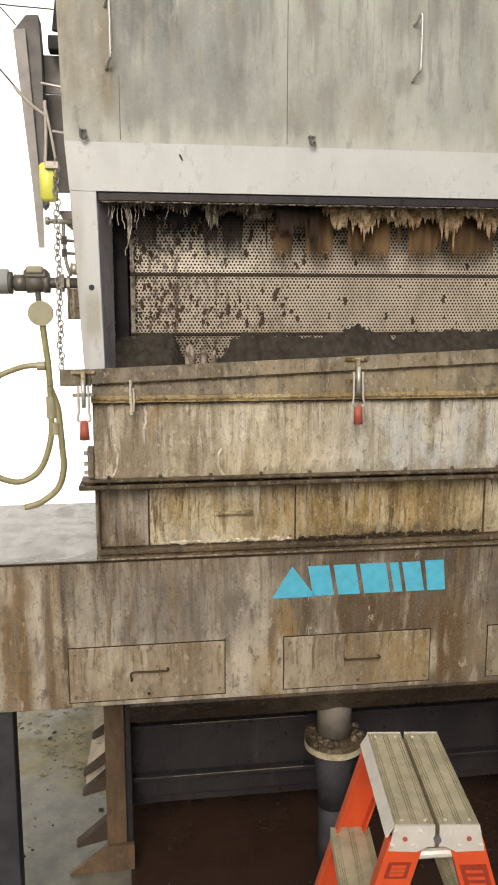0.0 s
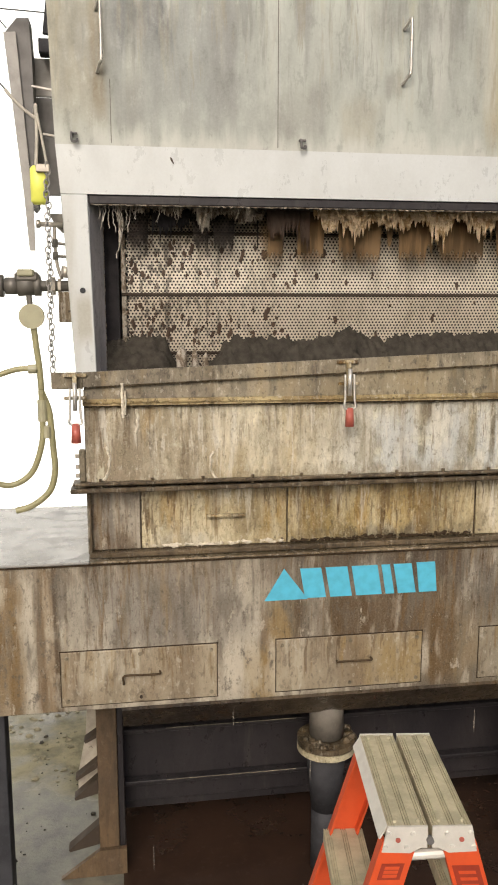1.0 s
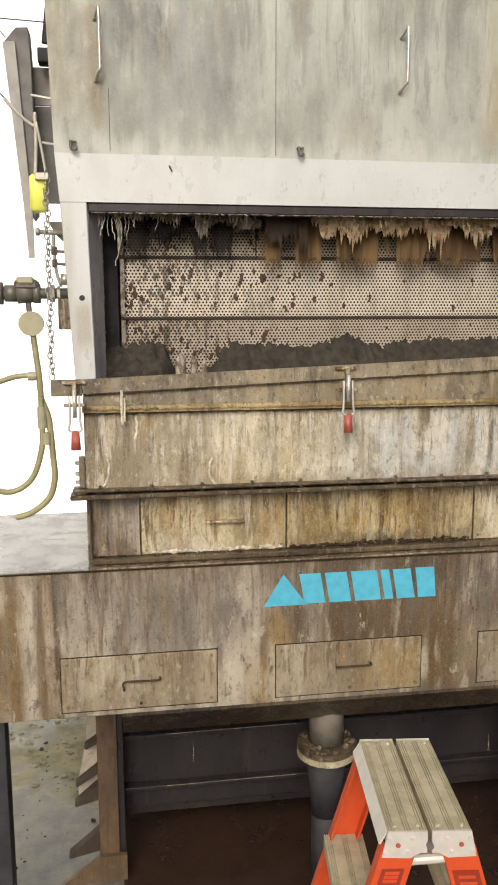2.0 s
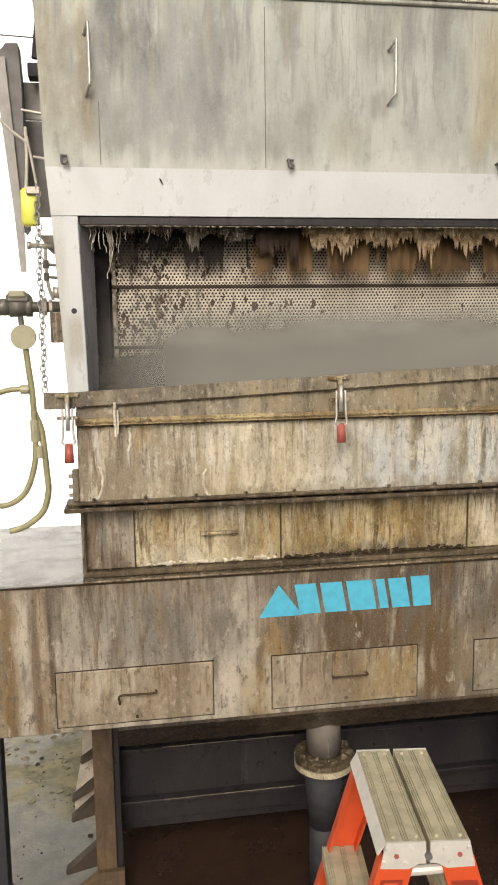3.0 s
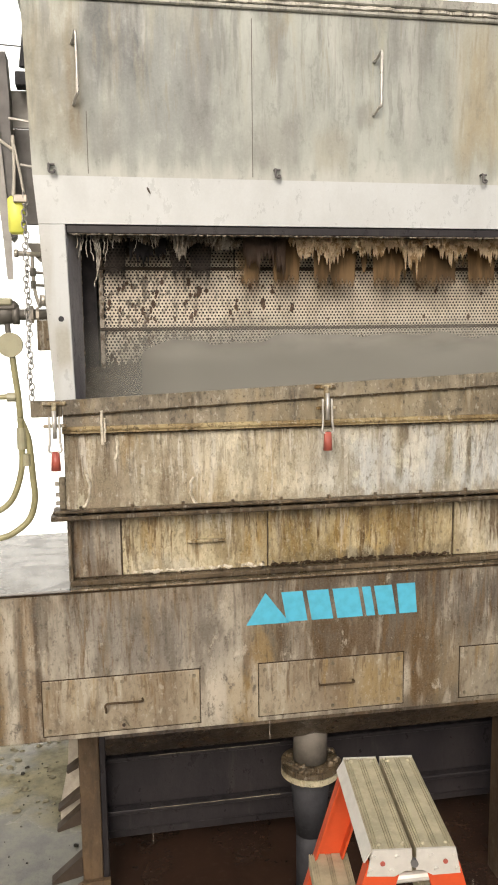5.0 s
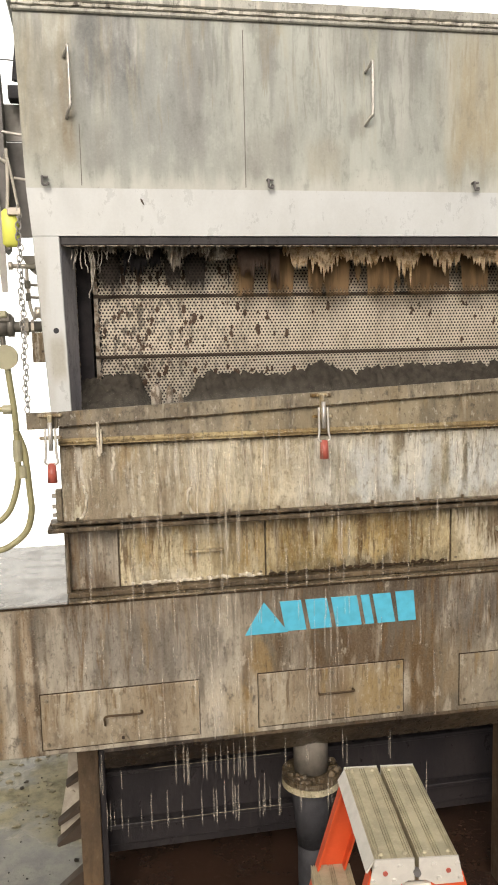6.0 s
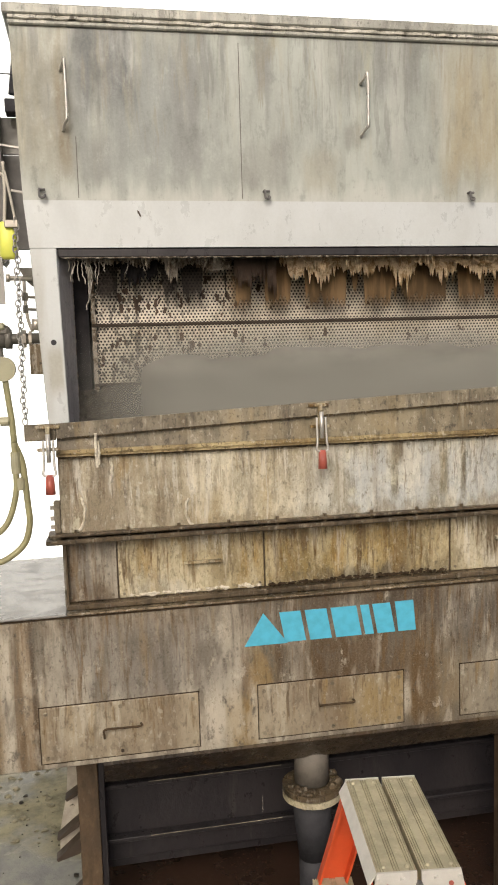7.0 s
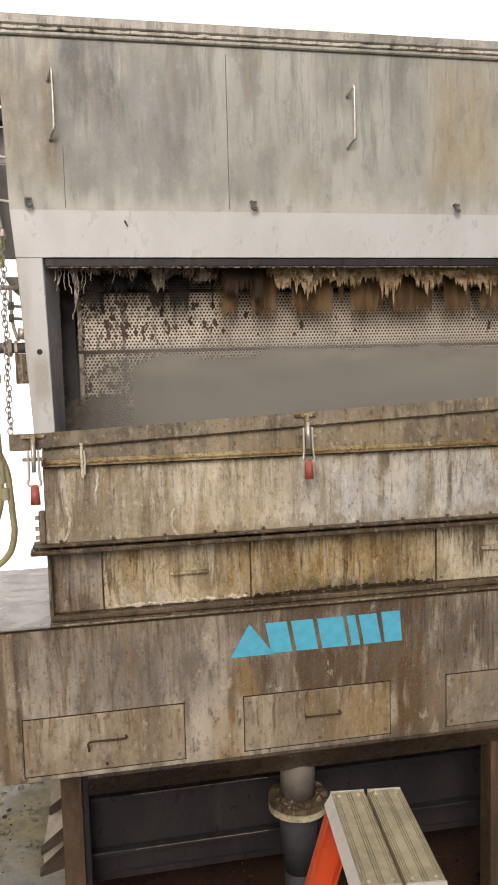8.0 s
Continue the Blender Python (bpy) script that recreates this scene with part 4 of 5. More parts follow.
sub("chip", b, M_BARS, hood, "small dark chip in the paint")

# ---------------------------------------------------------------- rotating screen drum
DR, DN, DX0, DX1 = 1.047, 26, 0.0, 2.42
AX_Y, AX_Z = 3.5 + DR, 0.14
drum = thing("screen_drum", (0.0, AX_Y, AX_Z), "rotating drum of perforated steel screen plates", "drum")
STEP = math.tau / DN


def perforated(width, height, hole):
    """A plate with hexagonal holes in staggered rows; x along, z up, its face at y = 0."""
    rows = 18
    rowh = (height - 0.004) / rows
    pitch = rowh / 0.866
    cols = int((width - 0.03) / pitch)
    verts, faces = [], []
    z00 = -(rows * rowh) / 2
    for j in range(rows):
        for i in range(cols):
            cx = 0.015 + (i + 0.5 + 0.5 * (j % 2)) * pitch
            cz = z00 + (j + 0.5) * rowh
            k0 = len(verts)
            for k in range(6):
                a = math.radians(60 * k + 30)
                verts.append((cx + math.cos(a) * pitch * 0.5775, 0.0, cz + math.sin(a) * pitch * 0.5775))
            for k in range(6):
                a = math.radians(60 * k + 30)
                verts.append((cx + math.cos(a) * hole, 0.0, cz + math.sin(a) * hole))
            for k in range(6):
                n = (k + 1) % 6
                faces.append((k0 + k, k0 + n, k0 + 6 + n, k0 + 6 + k))
    return verts, faces


pv, pf = perforated(DX1 - DX0, STEP * DR - 0.012, 0.0046)
plate_mesh = bpy.data.meshes.new("screen_plate")
plate_mesh.from_pydata(pv, [], pf)
plate_mesh.materials.append(M_SCREEN)
bar_bm = bm_box(DX0 - 0.006, DX1, -0.007, 0.02, -0.0065, 0.0065, bevel=0.003)
bar_mesh = mesh_of("cross_bar", bar_bm, M_BARS)
end_bm = bmesh.new()
prism(end_bm, [(DX0 - 0.006 + 0.010 * noise.noise((k * 0.6, 3, 0)), -0.12 + k * 0.006) for k in range(41)] + [(DX0 + 0.012 + 0.014 * noise.noise((k * 0.5, 9, 0)), -0.12 + k * 0.006) for k in range(40, -1, -1)], 1, -0.006, 0.0)
end_mesh = mesh_of("edge_strip", end_bm, M_PULPGREY)
A0 = math.asin((0.124 - AX_Z) / DR)
for i in range(DN):
    a = A0 + i * STEP
    # angle a above the horizontal on the camera's side
    turn = Matrix.Rotation(-a, 4, "X")
    place = Matrix.Translation((0, -DR * math.cos(a), DR * math.sin(a))) @ turn
    ob = new("cross_bar", bar_mesh)
    ob.parent, ob.matrix_basis = drum, place
    c = a + STEP / 2
    turn = Matrix.Rotation(-c, 4, "X")
    mid = Matrix.Translation((DX0, -DR * math.cos(c), DR * math.sin(c))) @ turn
    ob = new("screen_plate", plate_mesh)
    ob.parent, ob.matrix_basis = drum, mid
    ob = new("edge_strip", end_mesh)
    ob.parent, ob.matrix_basis = drum, Matrix.Translation((0, -DR * math.cos(c), DR * math.sin(c))) @ turn
b = bmesh.new()
rod(b, (DX0 + 0.02, 0, 0), (DX1 - 0.02, 0, 0), DR - 0.05, sides=48)
part("core", b, M_INNERBLACK, drum, "dark drum body behind the screens")
crg = random.Random(77)
b = bmesh.new()
for k in range(700):
    ang, xx = crg.uniform(-0.75, 0.85), DX0 + 0.02 + (2.3 * crg.random() if k % 3 == 0 else 0.75 * crg.random() ** 1.2)
    size = crg.uniform(0.004, 0.011)
    rows_of = crg.choice((1, 1, 2, 3))
    for q in range(rows_of):
        m = Matrix.Rotation(-ang - q * 0.010, 4, "X") @ Matrix.LocRotScale((xx + crg.uniform(-0.004, 0.004), -DR - 0.001, 0), None, (size, 0.005, size * crg.uniform(0.9, 1.8)))
        bmesh.ops.create_icosphere(b, subdivisions=1, radius=1.0, matrix=m)
for v in b.verts:
    v.co.x += 0.004 * noise.noise(v.co * 60)
clots = part("residue", b, M_CRUST, drum, "dark pulp clots stuck in the screen")
tagged(clots, "dark pulp clots stuck in the screen", kind="stuff")

# ---------------------------------------------------------------- pulp, crust and slime round the opening
rng = random.Random(5)


def curtain(name, x0, x1, zt, depth, y, mat, label, seed, gap=0.0):
    """A ragged hanging sheet of crust with drips along its lower edge."""
    b = bmesh.new()
    n = int((x1 - x0) / 0.0020)
    prev = None
    for i in range(n + 1):
        x = x0 + (x1 - x0) * i / n
        broad = max(0.0, 0.45 - gap + 0.75 * noise.noise((x * 11, seed, 0)))
        teeth = 0.70 + 0.45 * noise.noise((x * 48, seed, 1)) + 0.60 * noise.noise((x * 120, seed, 2))
        d = max(0.006, depth * (0.12 + broad * max(0.1, teeth) * 1.9))
        thin = 0.006
        col = []
        for k in range(8):
            f = k / 7
            bulge = 0.016 * noise.noise((x * 24, seed, f * 4)) * (1 - 0.5 * f)
            col.append(b.verts.new((x, y + bulge, zt - d * f + HZ)))
        if prev:
            for k in range(7):
                b.faces.new((prev[k], col[k], col[k + 1], prev[k + 1]))
        prev = col
    bmesh.ops.solidify(b, geom=list(b.faces), thickness=0.005)
    ob = new(name, mesh_of(name, b, mat, True))
    return tagged(ob, label, "residue", kind="stuff")


def strands(name, x0, x1, y, mat, label, seed, count, longest, thick, blank=0.0):
    """Hanging drips and clots of fibre: many short tapered strands, some of them fused into lumps."""
    r = random.Random(seed)
    b = bmesh.new()
    for i in range(count):
        x = x0 + (x1 - x0) * (i + r.random()) / count
        here = 0.5 + 0.9 * noise.noise((x * 8.0, seed, 0)) + 0.5 * noise.noise((x * 21.0, seed, 3))
        if here < blank:
            continue
        length = longest * min(1.15, max(0.10, here * r.uniform(0.45, 1.25)))
        w = thick * r.uniform(0.5, 1.5)
        yy = y + r.uniform(-0.022, 0.022)
        lean = r.uniform(-0.08, 0.08)
        prev = None
        steps = 7
        for k in range(steps + 1):
            f = k / steps
            lump = 1.0 + 0.7 * noise.noise((x * 60, seed + i, f * 5.0))
            rad = max(0.0008, w * (1.25 - 0.95 * f ** 1.5) * lump)
            cx = x + lean * length * f + 0.006 * noise.noise((x * 40, seed, f * 4.0))
            ring = [b.verts.new((cx + rad * math.cos(q * math.tau / 5), yy + 0.7 * rad * math.sin(q * math.tau / 5), ZT + 0.004 - length * f + HZ)) for q in range(5)]
            if prev:
                for q in range(5):
                    b.faces.new((prev[q], prev[(q + 1) % 5], ring[(q + 1) % 5], ring[q]))
            prev = ring
        b.faces.new(prev[::-1])
    return tagged(new(name, mesh_of(name, b, mat, True)), label, "residue", kind="stuff")


ZT = OPT - 0.030
strands("pulp_fringe", 0.775, 2.40, 3.325, M_PULP, "tan dried pulp hanging in clots and drips from the opening's edge", 4, 280, 0.070, 0.0036, 0.30)
curtain("pulp_sheet", 0.775, 2.40, ZT, 0.098, 3.338, M_PULP, "ragged tan pulp sheet stuck under the opening's edge", 33.0, gap=0.0)
strands("crust_fringe", 0.30, 0.575, 3.33, M_PULPGREY, "grey-tan dried pulp hanging in drips", 9, 40, 0.085, 0.0045, 0.2)
strands("slime_fringe", -0.14, 0.32, 3.33, M_PULPGREY, "dull grey drips under the opening's top edge", 15, 80, 0.055, 0.0052, 0.15)
curtain("crust_sheet", 0.30, 0.575, ZT, 0.075, 3.345, M_PULPGREY, "ragged grey-tan crust stuck under the opening's edge", 14.0, gap=0.05)
curtain("rag_sheet", 0.80, 2.40, ZT, 0.060, 3.318, M_PULP, "second torn layer of tan pulp under the opening's edge", 61.0, gap=0.2)
curtain("brown_fringe", 0.585, 0.765, ZT, 0.075, 3.352, M_CRUST, "dark brown crust block hanging from the opening's edge", 21.0, gap=-0.55)
curtain("slime_curtain", 0.12, 0.27, ZT, 0.12, 3.37, M_INNERBLACK, "black slime sheet under the opening's edge", 7.0)
b = bmesh.new()
for xx, ww, hh in ((0.235, 0.026, 0.075), (0.29, 0.016, 0.065), (0.335, 0.012, 0.05)):
    q = bmesh.ops.create_icosphere(b, subdivisions=2, radius=1.0, matrix=Matrix.LocRotScale((xx, 3.40, -0.235 + HZ), None, (ww, 0.02, hh)))
    for v in q["verts"]:
        v.co.x += 0.006 * noise.noise(v.co * 30)
tagged(new("pulp_stubs", mesh_of("pulp_stubs", b, M_PULPGREY, True)), "pale stubs of pulp standing in the dark trough", "residue", kind="stuff")


fr = random.Random(23)
b = bmesh.new()
for xa, ln, r in ((-0.030, 0.10, 0.0045), (-0.012, 0.20, 0.0055), (0.000, 0.14, 0.0040), (0.018, 0.075, 0.0045), (-0.060, 0.06, 0.0060), (-0.085, 0.05, 0.0055), (-0.045, 0.085, 0.0050), (-0.020, 0.06, 0.0060), (-0.006, 0.17, 0.0040), (0.035, 0.10, 0.0040), (-0.070, 0.09, 0.0040), (0.060, 0.05, 0.0050), (0.150, 0.06, 0.0045), (0.205, 0.05, 0.0040)):
    n = 4 + int(ln / 0.010)
    tube(b, [(xa + 0.010 * math.sin(k * 0.22 + xa * 60) * k / n + 0.005 * noise.noise((k * 0.5, xa * 40, 0)), 3.315 + 0.006 * noise.noise((k * 0.4, 7, xa * 30)), OPT - 0.034 - ln * k / n + HZ) for k in range(n + 1)], r * fr.uniform(0.28, 0.45), 6)
tagged(new("fibre_strings", mesh_of("fibre_strings", b, M_FIBRE, True)), "grey pulp strings hanging in the opening's corner", "residue", kind="stuff")

b = bmesh.new()
tube(b, [(OPL + 0.01 + i * 0.006, 3.266 + 0.004 * noise.noise((i * 0.7, 2, 0)), OPT - 0.035 + 0.006 * noise.noise((i * 0.45, 3, 0)) + HZ) for i in range(420)], 0.0042, 5)
tagged(new("crust_line", mesh_of("crust_line", b, M_PULPGREY, True)), "grey crust bead along the rail over the opening", "residue", kind="stuff")


def film(name, x0, x1, z0, z1, y, mat, label):
    b = bmesh.new()
    nx, nz = 60, 10
    g = [[b.verts.new((x0 + (x1 - x0) * i / nx, y + 0.008 * noise.noise((i * 0.5, j * 0.3, 0)), HZ + z1 + (z0 - z1) * j / nz)) for j in range(nz + 1)] for i in range(nx + 1)]
    for i in range(nx):
        for j in range(nz):
            b.faces.new((g[i][j], g[i + 1][j], g[i + 1][j + 1], g[i][j + 1]))
    return tagged(new(name, mesh_of(name, b, mat, True)), label, "residue", kind="stuff")


film("slurry_film", 0.56, 2.42, ZT - 0.25, ZT + 0.01, 3.40, film_material("brown_slurry", (0.085, 0.055, 0.028), 0.21, 0.56, 0.44), "thin brown slurry running down behind the drips")
film("wash_film", -0.02, 0.56, ZT - 0.22, ZT + 0.01, 3.41, film_material("grey_slurry", (0.018, 0.015, 0.013), 0.17, -0.02, 0.49), "thin dark slurry running down behind the drips")

b = bmesh.new()
NX, NY = 320, 20
grid = []
for i in range(NX + 1):
    x = -0.085 + (2.42 + 0.085) * i / NX
    top = -0.135 + 0.03 * noise.noise((x * 4, 0.5, 0)) + 0.05 * math.exp(-((x - 0.98) / 0.09) ** 2)
    if 0.17 < x < 0.42:
        top -= 0.11 * (1 - abs((x - 0.27) / (0.15 if x > 0.27 else 0.10)) ** 3)
    row = []
    for j in range(NY + 1):
        v = j / NY
        yy = 3.485 - 0.13 * v
        zz = top - 0.30 * v ** 1.3 + 0.030 * noise.noise((x * 24, v * 7, 2)) + 0.022 * noise.noise((x * 55, v * 14, 4)) + 0.010 * noise.noise((x * 130, v * 30, 6))
        row.append(b.verts.new((x, yy + 0.01 * noise.noise((x * 40, v * 12, 9)), zz + HZ)))
    grid.append(row)
for i in range(NX):
    for j in range(NY):
        b.faces.new((grid[i][j], grid[i + 1][j], grid[i + 1][j + 1], grid[i][j + 1]))
heap = new("pulp_heap", mesh_of("pulp_heap", b, M_MAT, True))
tagged(heap, "dark wet pulp heaped in the trough against the drum", "residue", kind="stuff")

# ---------------------------------------------------------------- drain pipe under the vat
pipe = thing("drain_pipe", (0.83, 3.22, FLOOR), "rusty flanged drain pipe under the vat", "pipe")
b = bmesh.new()
rod(b, (0.835, 3.22, -1.85), (0.835, 3.22, -1.62), 0.075, sides=28)
sub("stub", b, M_STUB, pipe, "grey pipe stub", True)
b = bmesh.new()
rod(b, (0.835, 3.22, -1.885), (0.835, 3.22, -1.86), 0.128, sides=32)
sub("flange", b, M_FLANGE, pipe, "grimy round flange")
b = bmesh.new()
rod(b, (0.835, 3.22, -1.915), (0.835, 3.22, -1.889), 0.128, sides=32)
sub("flange", b, M_PLATE, pipe, "pale lower flange")
for k in range(8):
    a = k * math.tau / 8 + 0.2
    b = bmesh.new()
    rod(b, (0.835 + 0.1 * math.cos(a), 3.22 + 0.1 * math.sin(a), -1.93), (0.835 + 0.1 * math.cos(a), 3.22 + 0.1 * math.sin(a), -1.848), 0.013, sides=6)
    sub("bolt", b, M_FLANGE, pipe)
b = bmesh.new()
rod(b, (0.835, 3.22, -2.20), (0.835, 3.22, -1.916), 0.062, 0.090, sides=28)
rod(b, (0.835, 3.22, FLOOR), (0.835, 3.22, -2.20), 0.062, sides=28)
sub("pipe", b, M_DOWNPIPE, pipe, "dark downpipe", True)
crng = random.Random(31)
for k in range(16):
    a, rr = crng.uniform(-2.6, 0.9), crng.uniform(0.085, 0.118)
    b = bmesh.new()
    q = bmesh.ops.create_icosphere(b, subdivisions=2, radius=1.0, matrix=Matrix.LocRotScale((0.835 + rr * math.cos(a), 3.22 + rr * math.sin(a), -1.856), None, (crng.uniform(0.012, 0.026), 0.014, crng.uniform(0.007, 0.02))))
    for v in q["verts"]:
        v.co += Vector((1, 1, 1)) * (0.007 * noise.noise(v.co * 45))
    sub("grime_clot", b, M_FLANGE, pipe, "caked rusty grime", True)

# ---------------------------------------------------------------- rusty column with slanted fins
col = thing("steel_column", (-0.1, 3.36, FLOOR), "rusty steel column with slanted fins", "column")
sub("post", bm_box(-0.163, -0.076, 3.33, 3.42, FLOOR, BOTZ - 0.005), M_COLUMN, col)
sub("web", bm_box(-0.075, -0.048, 3.335, 3.44, FLOOR, BOTZ - 0.005), M_DARK, col)
b = bmesh.new()
prism(b, [(-0.164, -1.70), (-0.200, -1.70), (-0.212, -1.861), (-0.248, -2.033), (-0.252, -2.127), (-0.164, -2.127)], 1, 3.385, 3.397)
rod(b, (-0.192, 3.384, -1.925), (-0.192, 3.376, -1.925), 0.011, sides=10)
sub("serrated_web", b, M_WEB, col, "pale dusty web plate between the fins")
for zi, zo, xo, deep in ((-1.826, -1.861, -0.216, 0.022), (-1.960, -2.033, -0.258, 0.030), (-2.041, -2.127, -0.266, 0.070), (-2.261, -2.373, -0.299, 0.095)):
    b = bmesh.new()
    prism(b, [(-0.164, zi), (xo, zo), (xo + 0.006, zo - 0.010), (-0.164, zi - deep)], 1, 3.33, 3.384)
    sub("fin", b, M_BARS, col, "slanted dark fin")
b = bmesh.new()
prism(b, [(-0.163, -2.373), (-0.334, -2.496), (-0.045, -2.496), (-0.045, -2.373)], 1, 3.305, 3.328)
sub("foot_gusset", b, M_COLUMN, col)

# ---------------------------------------------------------------- stepladder
LT = -0.90
lad = thing("stepladder", (0.528, 1.386, FLOOR), "orange fibreglass stepladder with ribbed aluminium treads", "ladder", turn=-7.4)
LH = LT - FLOOR     # height of the treads


def ladder_part(name, b, mat, parent=lad, label="", smooth=False):
    return part(name, b, mat, parent, label, smooth)


def ribbed(x0, x1, z, deep):
    """Section of an extruded tread: flat with three groups of fine grooves."""
    w = x1 - x0
    top = [(x0, z)]
    for c in (0.10, 0.5, 0.90):
        for k in (-1, 0, 1):
            xc = x0 + w * c + k * 0.0046
            top += [(xc - 0.0013, z), (xc - 0.0008, z - 0.0028), (xc + 0.0008, z - 0.0028), (xc + 0.0013, z)]
    top.append((x1, z))
    return top + [(x1, z - deep), (x1 - 0.003, z - deep), (x1 - 0.003, z - 0.006), (x0 + 0.003, z - 0.006), (x0 + 0.003, z - deep), (x0, z - deep)]


HALF, LEAN, FLARE = 0.153, math.tan(radians(16.0)), math.tan(radians(2.5))
for s in (-1, 1):
    b = bmesh.new()
    x0, x1 = (0.004, 0.074) if s > 0 else (-0.074, -0.004)
    prism(b, ribbed(x0, x1, LH, 0.032), 1, -HALF, HALF)
    tread = ladder_part("tread", b, M_TREAD, label="ribbed scuffed aluminium top tread")
    k = bmesh.new()
    wide = 0.089 if s < 0 else 0.080
    prism(k, [(s * 0.0735, LH - 0.0005), (s * wide, LH - 0.026), (s * (wide - 0.003), LH - 0.028), (s * 0.0735, LH - 0.006)], 1, -HALF + 0.004, HALF)
    ladder_part("side_skirt", k, M_ALU, tread, "pale aluminium side skirt")
    for xx in (x0 + 0.014, x1 - 0.014):
        for yy in (-HALF + 0.014, HALF - 0.014):
            r = bmesh.new()
            rod(r, (xx, yy, LH), (xx, yy, LH + 0.004), 0.005, 0.003, 8)
            ladder_part("rivet", r, M_TREAD, tread)
    for e in (-1, 1):
        ye = e * HALF
        b = bmesh.new()
        xi, xo = s * 0.004, s * 0.078
        out = [(xi, LH + 0.001), (xo - s * 0.004, LH + 0.001), (xo + s * 0.006, LH - 0.048), (s * 0.034, LH - 0.050), (s * 0.016, LH - 0.040), (xi, LH - 0.040)]
        prism(b, out, 1, ye, ye + e * 0.004)
        g = ladder_part("end_bracket", b, M_ALU, label="riveted aluminium end bracket")
        for k, (rx, rz) in enumerate(((0.030, 0.012), (0.072, 0.012), (0.040, 0.038), (0.078, 0.038))):
            r = bmesh.new()
            rod(r, (s * rx, ye + e * 0.004, LH - rz), (s * rx, ye + e * 0.008, LH - rz), 0.005, 0.0038, 10)
            ladder_part("rivet", r, M_ALU, g)
        r = bmesh.new()
        rod(r, (s * 0.056, ye + e * 0.004, LH - 0.024), (s * 0.056, ye + e * 0.006, LH - 0.024), 0.0045, sides=10)
        ladder_part("red_stud", r, M_RED, g, "red stud")
        # rail: channel section, leaning out and flaring
        b = bmesh.new()
        sec = [(-0.031, 0), (0.031, 0), (0.031, -0.026), (0.026, -0.026), (0.026, -0.005), (-0.026, -0.005), (-0.026, -0.026), (-0.031, -0.026)]
        lo, hi = [], []
        for (u, w) in sec:
            zt, zb = LH - 0.03, 0.03
            for zz, acc in ((zb, lo), (zt, hi)):
                d = LH - zz
                acc.append(b.verts.new((s * (0.043 + d * LEAN) + u, e * (HALF + d * FLARE + w), zz)))
        b.faces.new(lo)
        b.faces.new(hi[::-1])
        for k in range(8):
            b.faces.new((lo[k], hi[k], hi[(k + 1) % 8], lo[(k + 1) % 8]))
        rail = ladder_part("rail", b, M_ORANGE, label="orange fibreglass rail")
        d = LH - 0.02
        ladder_part("rubber_foot", bm_box(s * (0.048 + d * LEAN) - 0.045, s * (0.048 + d * LEAN) + 0.045, min(e * (HALF + d * FLARE - 0.03), e * (HALF + d * FLARE + 0.008)), max(e * (HALF + d * FLARE - 0.03), e * (HALF + d * FLARE + 0.008)), 0.0, 0.03), M_BLACK, rail)
    for k in range(1, 5):
        d = 0.22 + 0.30 * (k - 1)
        zz = LH - d
        xm = s * (0.043 + d * LEAN)
        hw = HALF + d * FLARE - 0.006
        b = bmesh.new()
        prism(b, ribbed(xm - 0.042, xm + 0.042, zz, 0.03), 1, -hw, hw)
        ladder_part("step", b, M_TREAD, label="ribbed aluminium step")
for s, d0, d1, u0, u1, mat, lab in ((1, 0.075, 0.125, -0.024, 0.024, M_DECAL, "dark red warning sticker"), (1, 0.140, 0.30, -0.024, 0.024, M_DECAL, "dark red warning sticker"), (-1, 0.07, 0.10, -0.020, 0.020, M_DECAL, "dark red sticker"), (-1, 0.115, 0.20, -0.022, 0.022, M_LABEL, "white paper label")):
    b = bmesh.new()
    vs = [b.verts.new((s * (0.043 + d * LEAN) + u, -(HALF + d * FLARE + o), LH - d)) for o in (0.0006, 0.0016) for d, u in ((d0, u0), (d0, u1), (d1, u1), (d1, u0))]
    for f in ((4, 5, 6, 7), (0, 3, 2, 1), (0, 1, 5, 4), (1, 2, 6, 5), (2, 3, 7, 6), (3, 0, 4, 7)):
        b.faces.new([vs[k] for k in f])
    sticker = ladder_part("sticker", b, mat, label=lab)
    for k in range(3):
        dd = d0 + (d1 - d0) * (0.25 + 0.25 * k)
        c = bmesh.new()
        hw = (u1 - u0) * 0.32
        ws = [c.verts.new((s * (0.043 + q * LEAN) + u, -(HALF + q * FLARE + 0.0021), LH - q)) for q, u in ((dd - 0.003, -hw), (dd - 0.003, hw), (dd + 0.003, hw), (dd + 0.003, -hw))]
        c.faces.new(ws)
        ladder_part("print_bar", c, M_ORANGE if mat is M_DECAL else M_GREYDARK, sticker)
for e in (-1, 1):
    r = bmesh.new()
    rod(r, (0, e * HALF, LH - 0.024), (0, e * (HALF + 0.010), LH - 0.024), 0.0065, sides=14)
    ladder_part("pivot_bolt", r, M_GREYDARK, label="dark pivot bolt")
    r = bmesh.new()
    rod(r, (-0.05, e * (HALF - 0.012), LH - 0.066), (0.05, e * (HALF - 0.012), LH - 0.060), 0.009)
    ladder_part("spreader", r, M_ALU)

# ---------------------------------------------------------------- plant beside the hood
arm = thing("channel_column", (-0.33, 3.62, -0.0), "grey channel hanger bolted beside the hood", "column")


b = bmesh.new()
prism(b, [(-0.452, 1.094), (-0.404, 1.098), (-0.362, 0.40), (-0.362, 0.236), (-0.385, 0.236), (-0.398, 0.46)], 1, 3.60, 3.615)
sub("web", b, M_GREY, arm, "pale grey channel web")
b = bmesh.new()
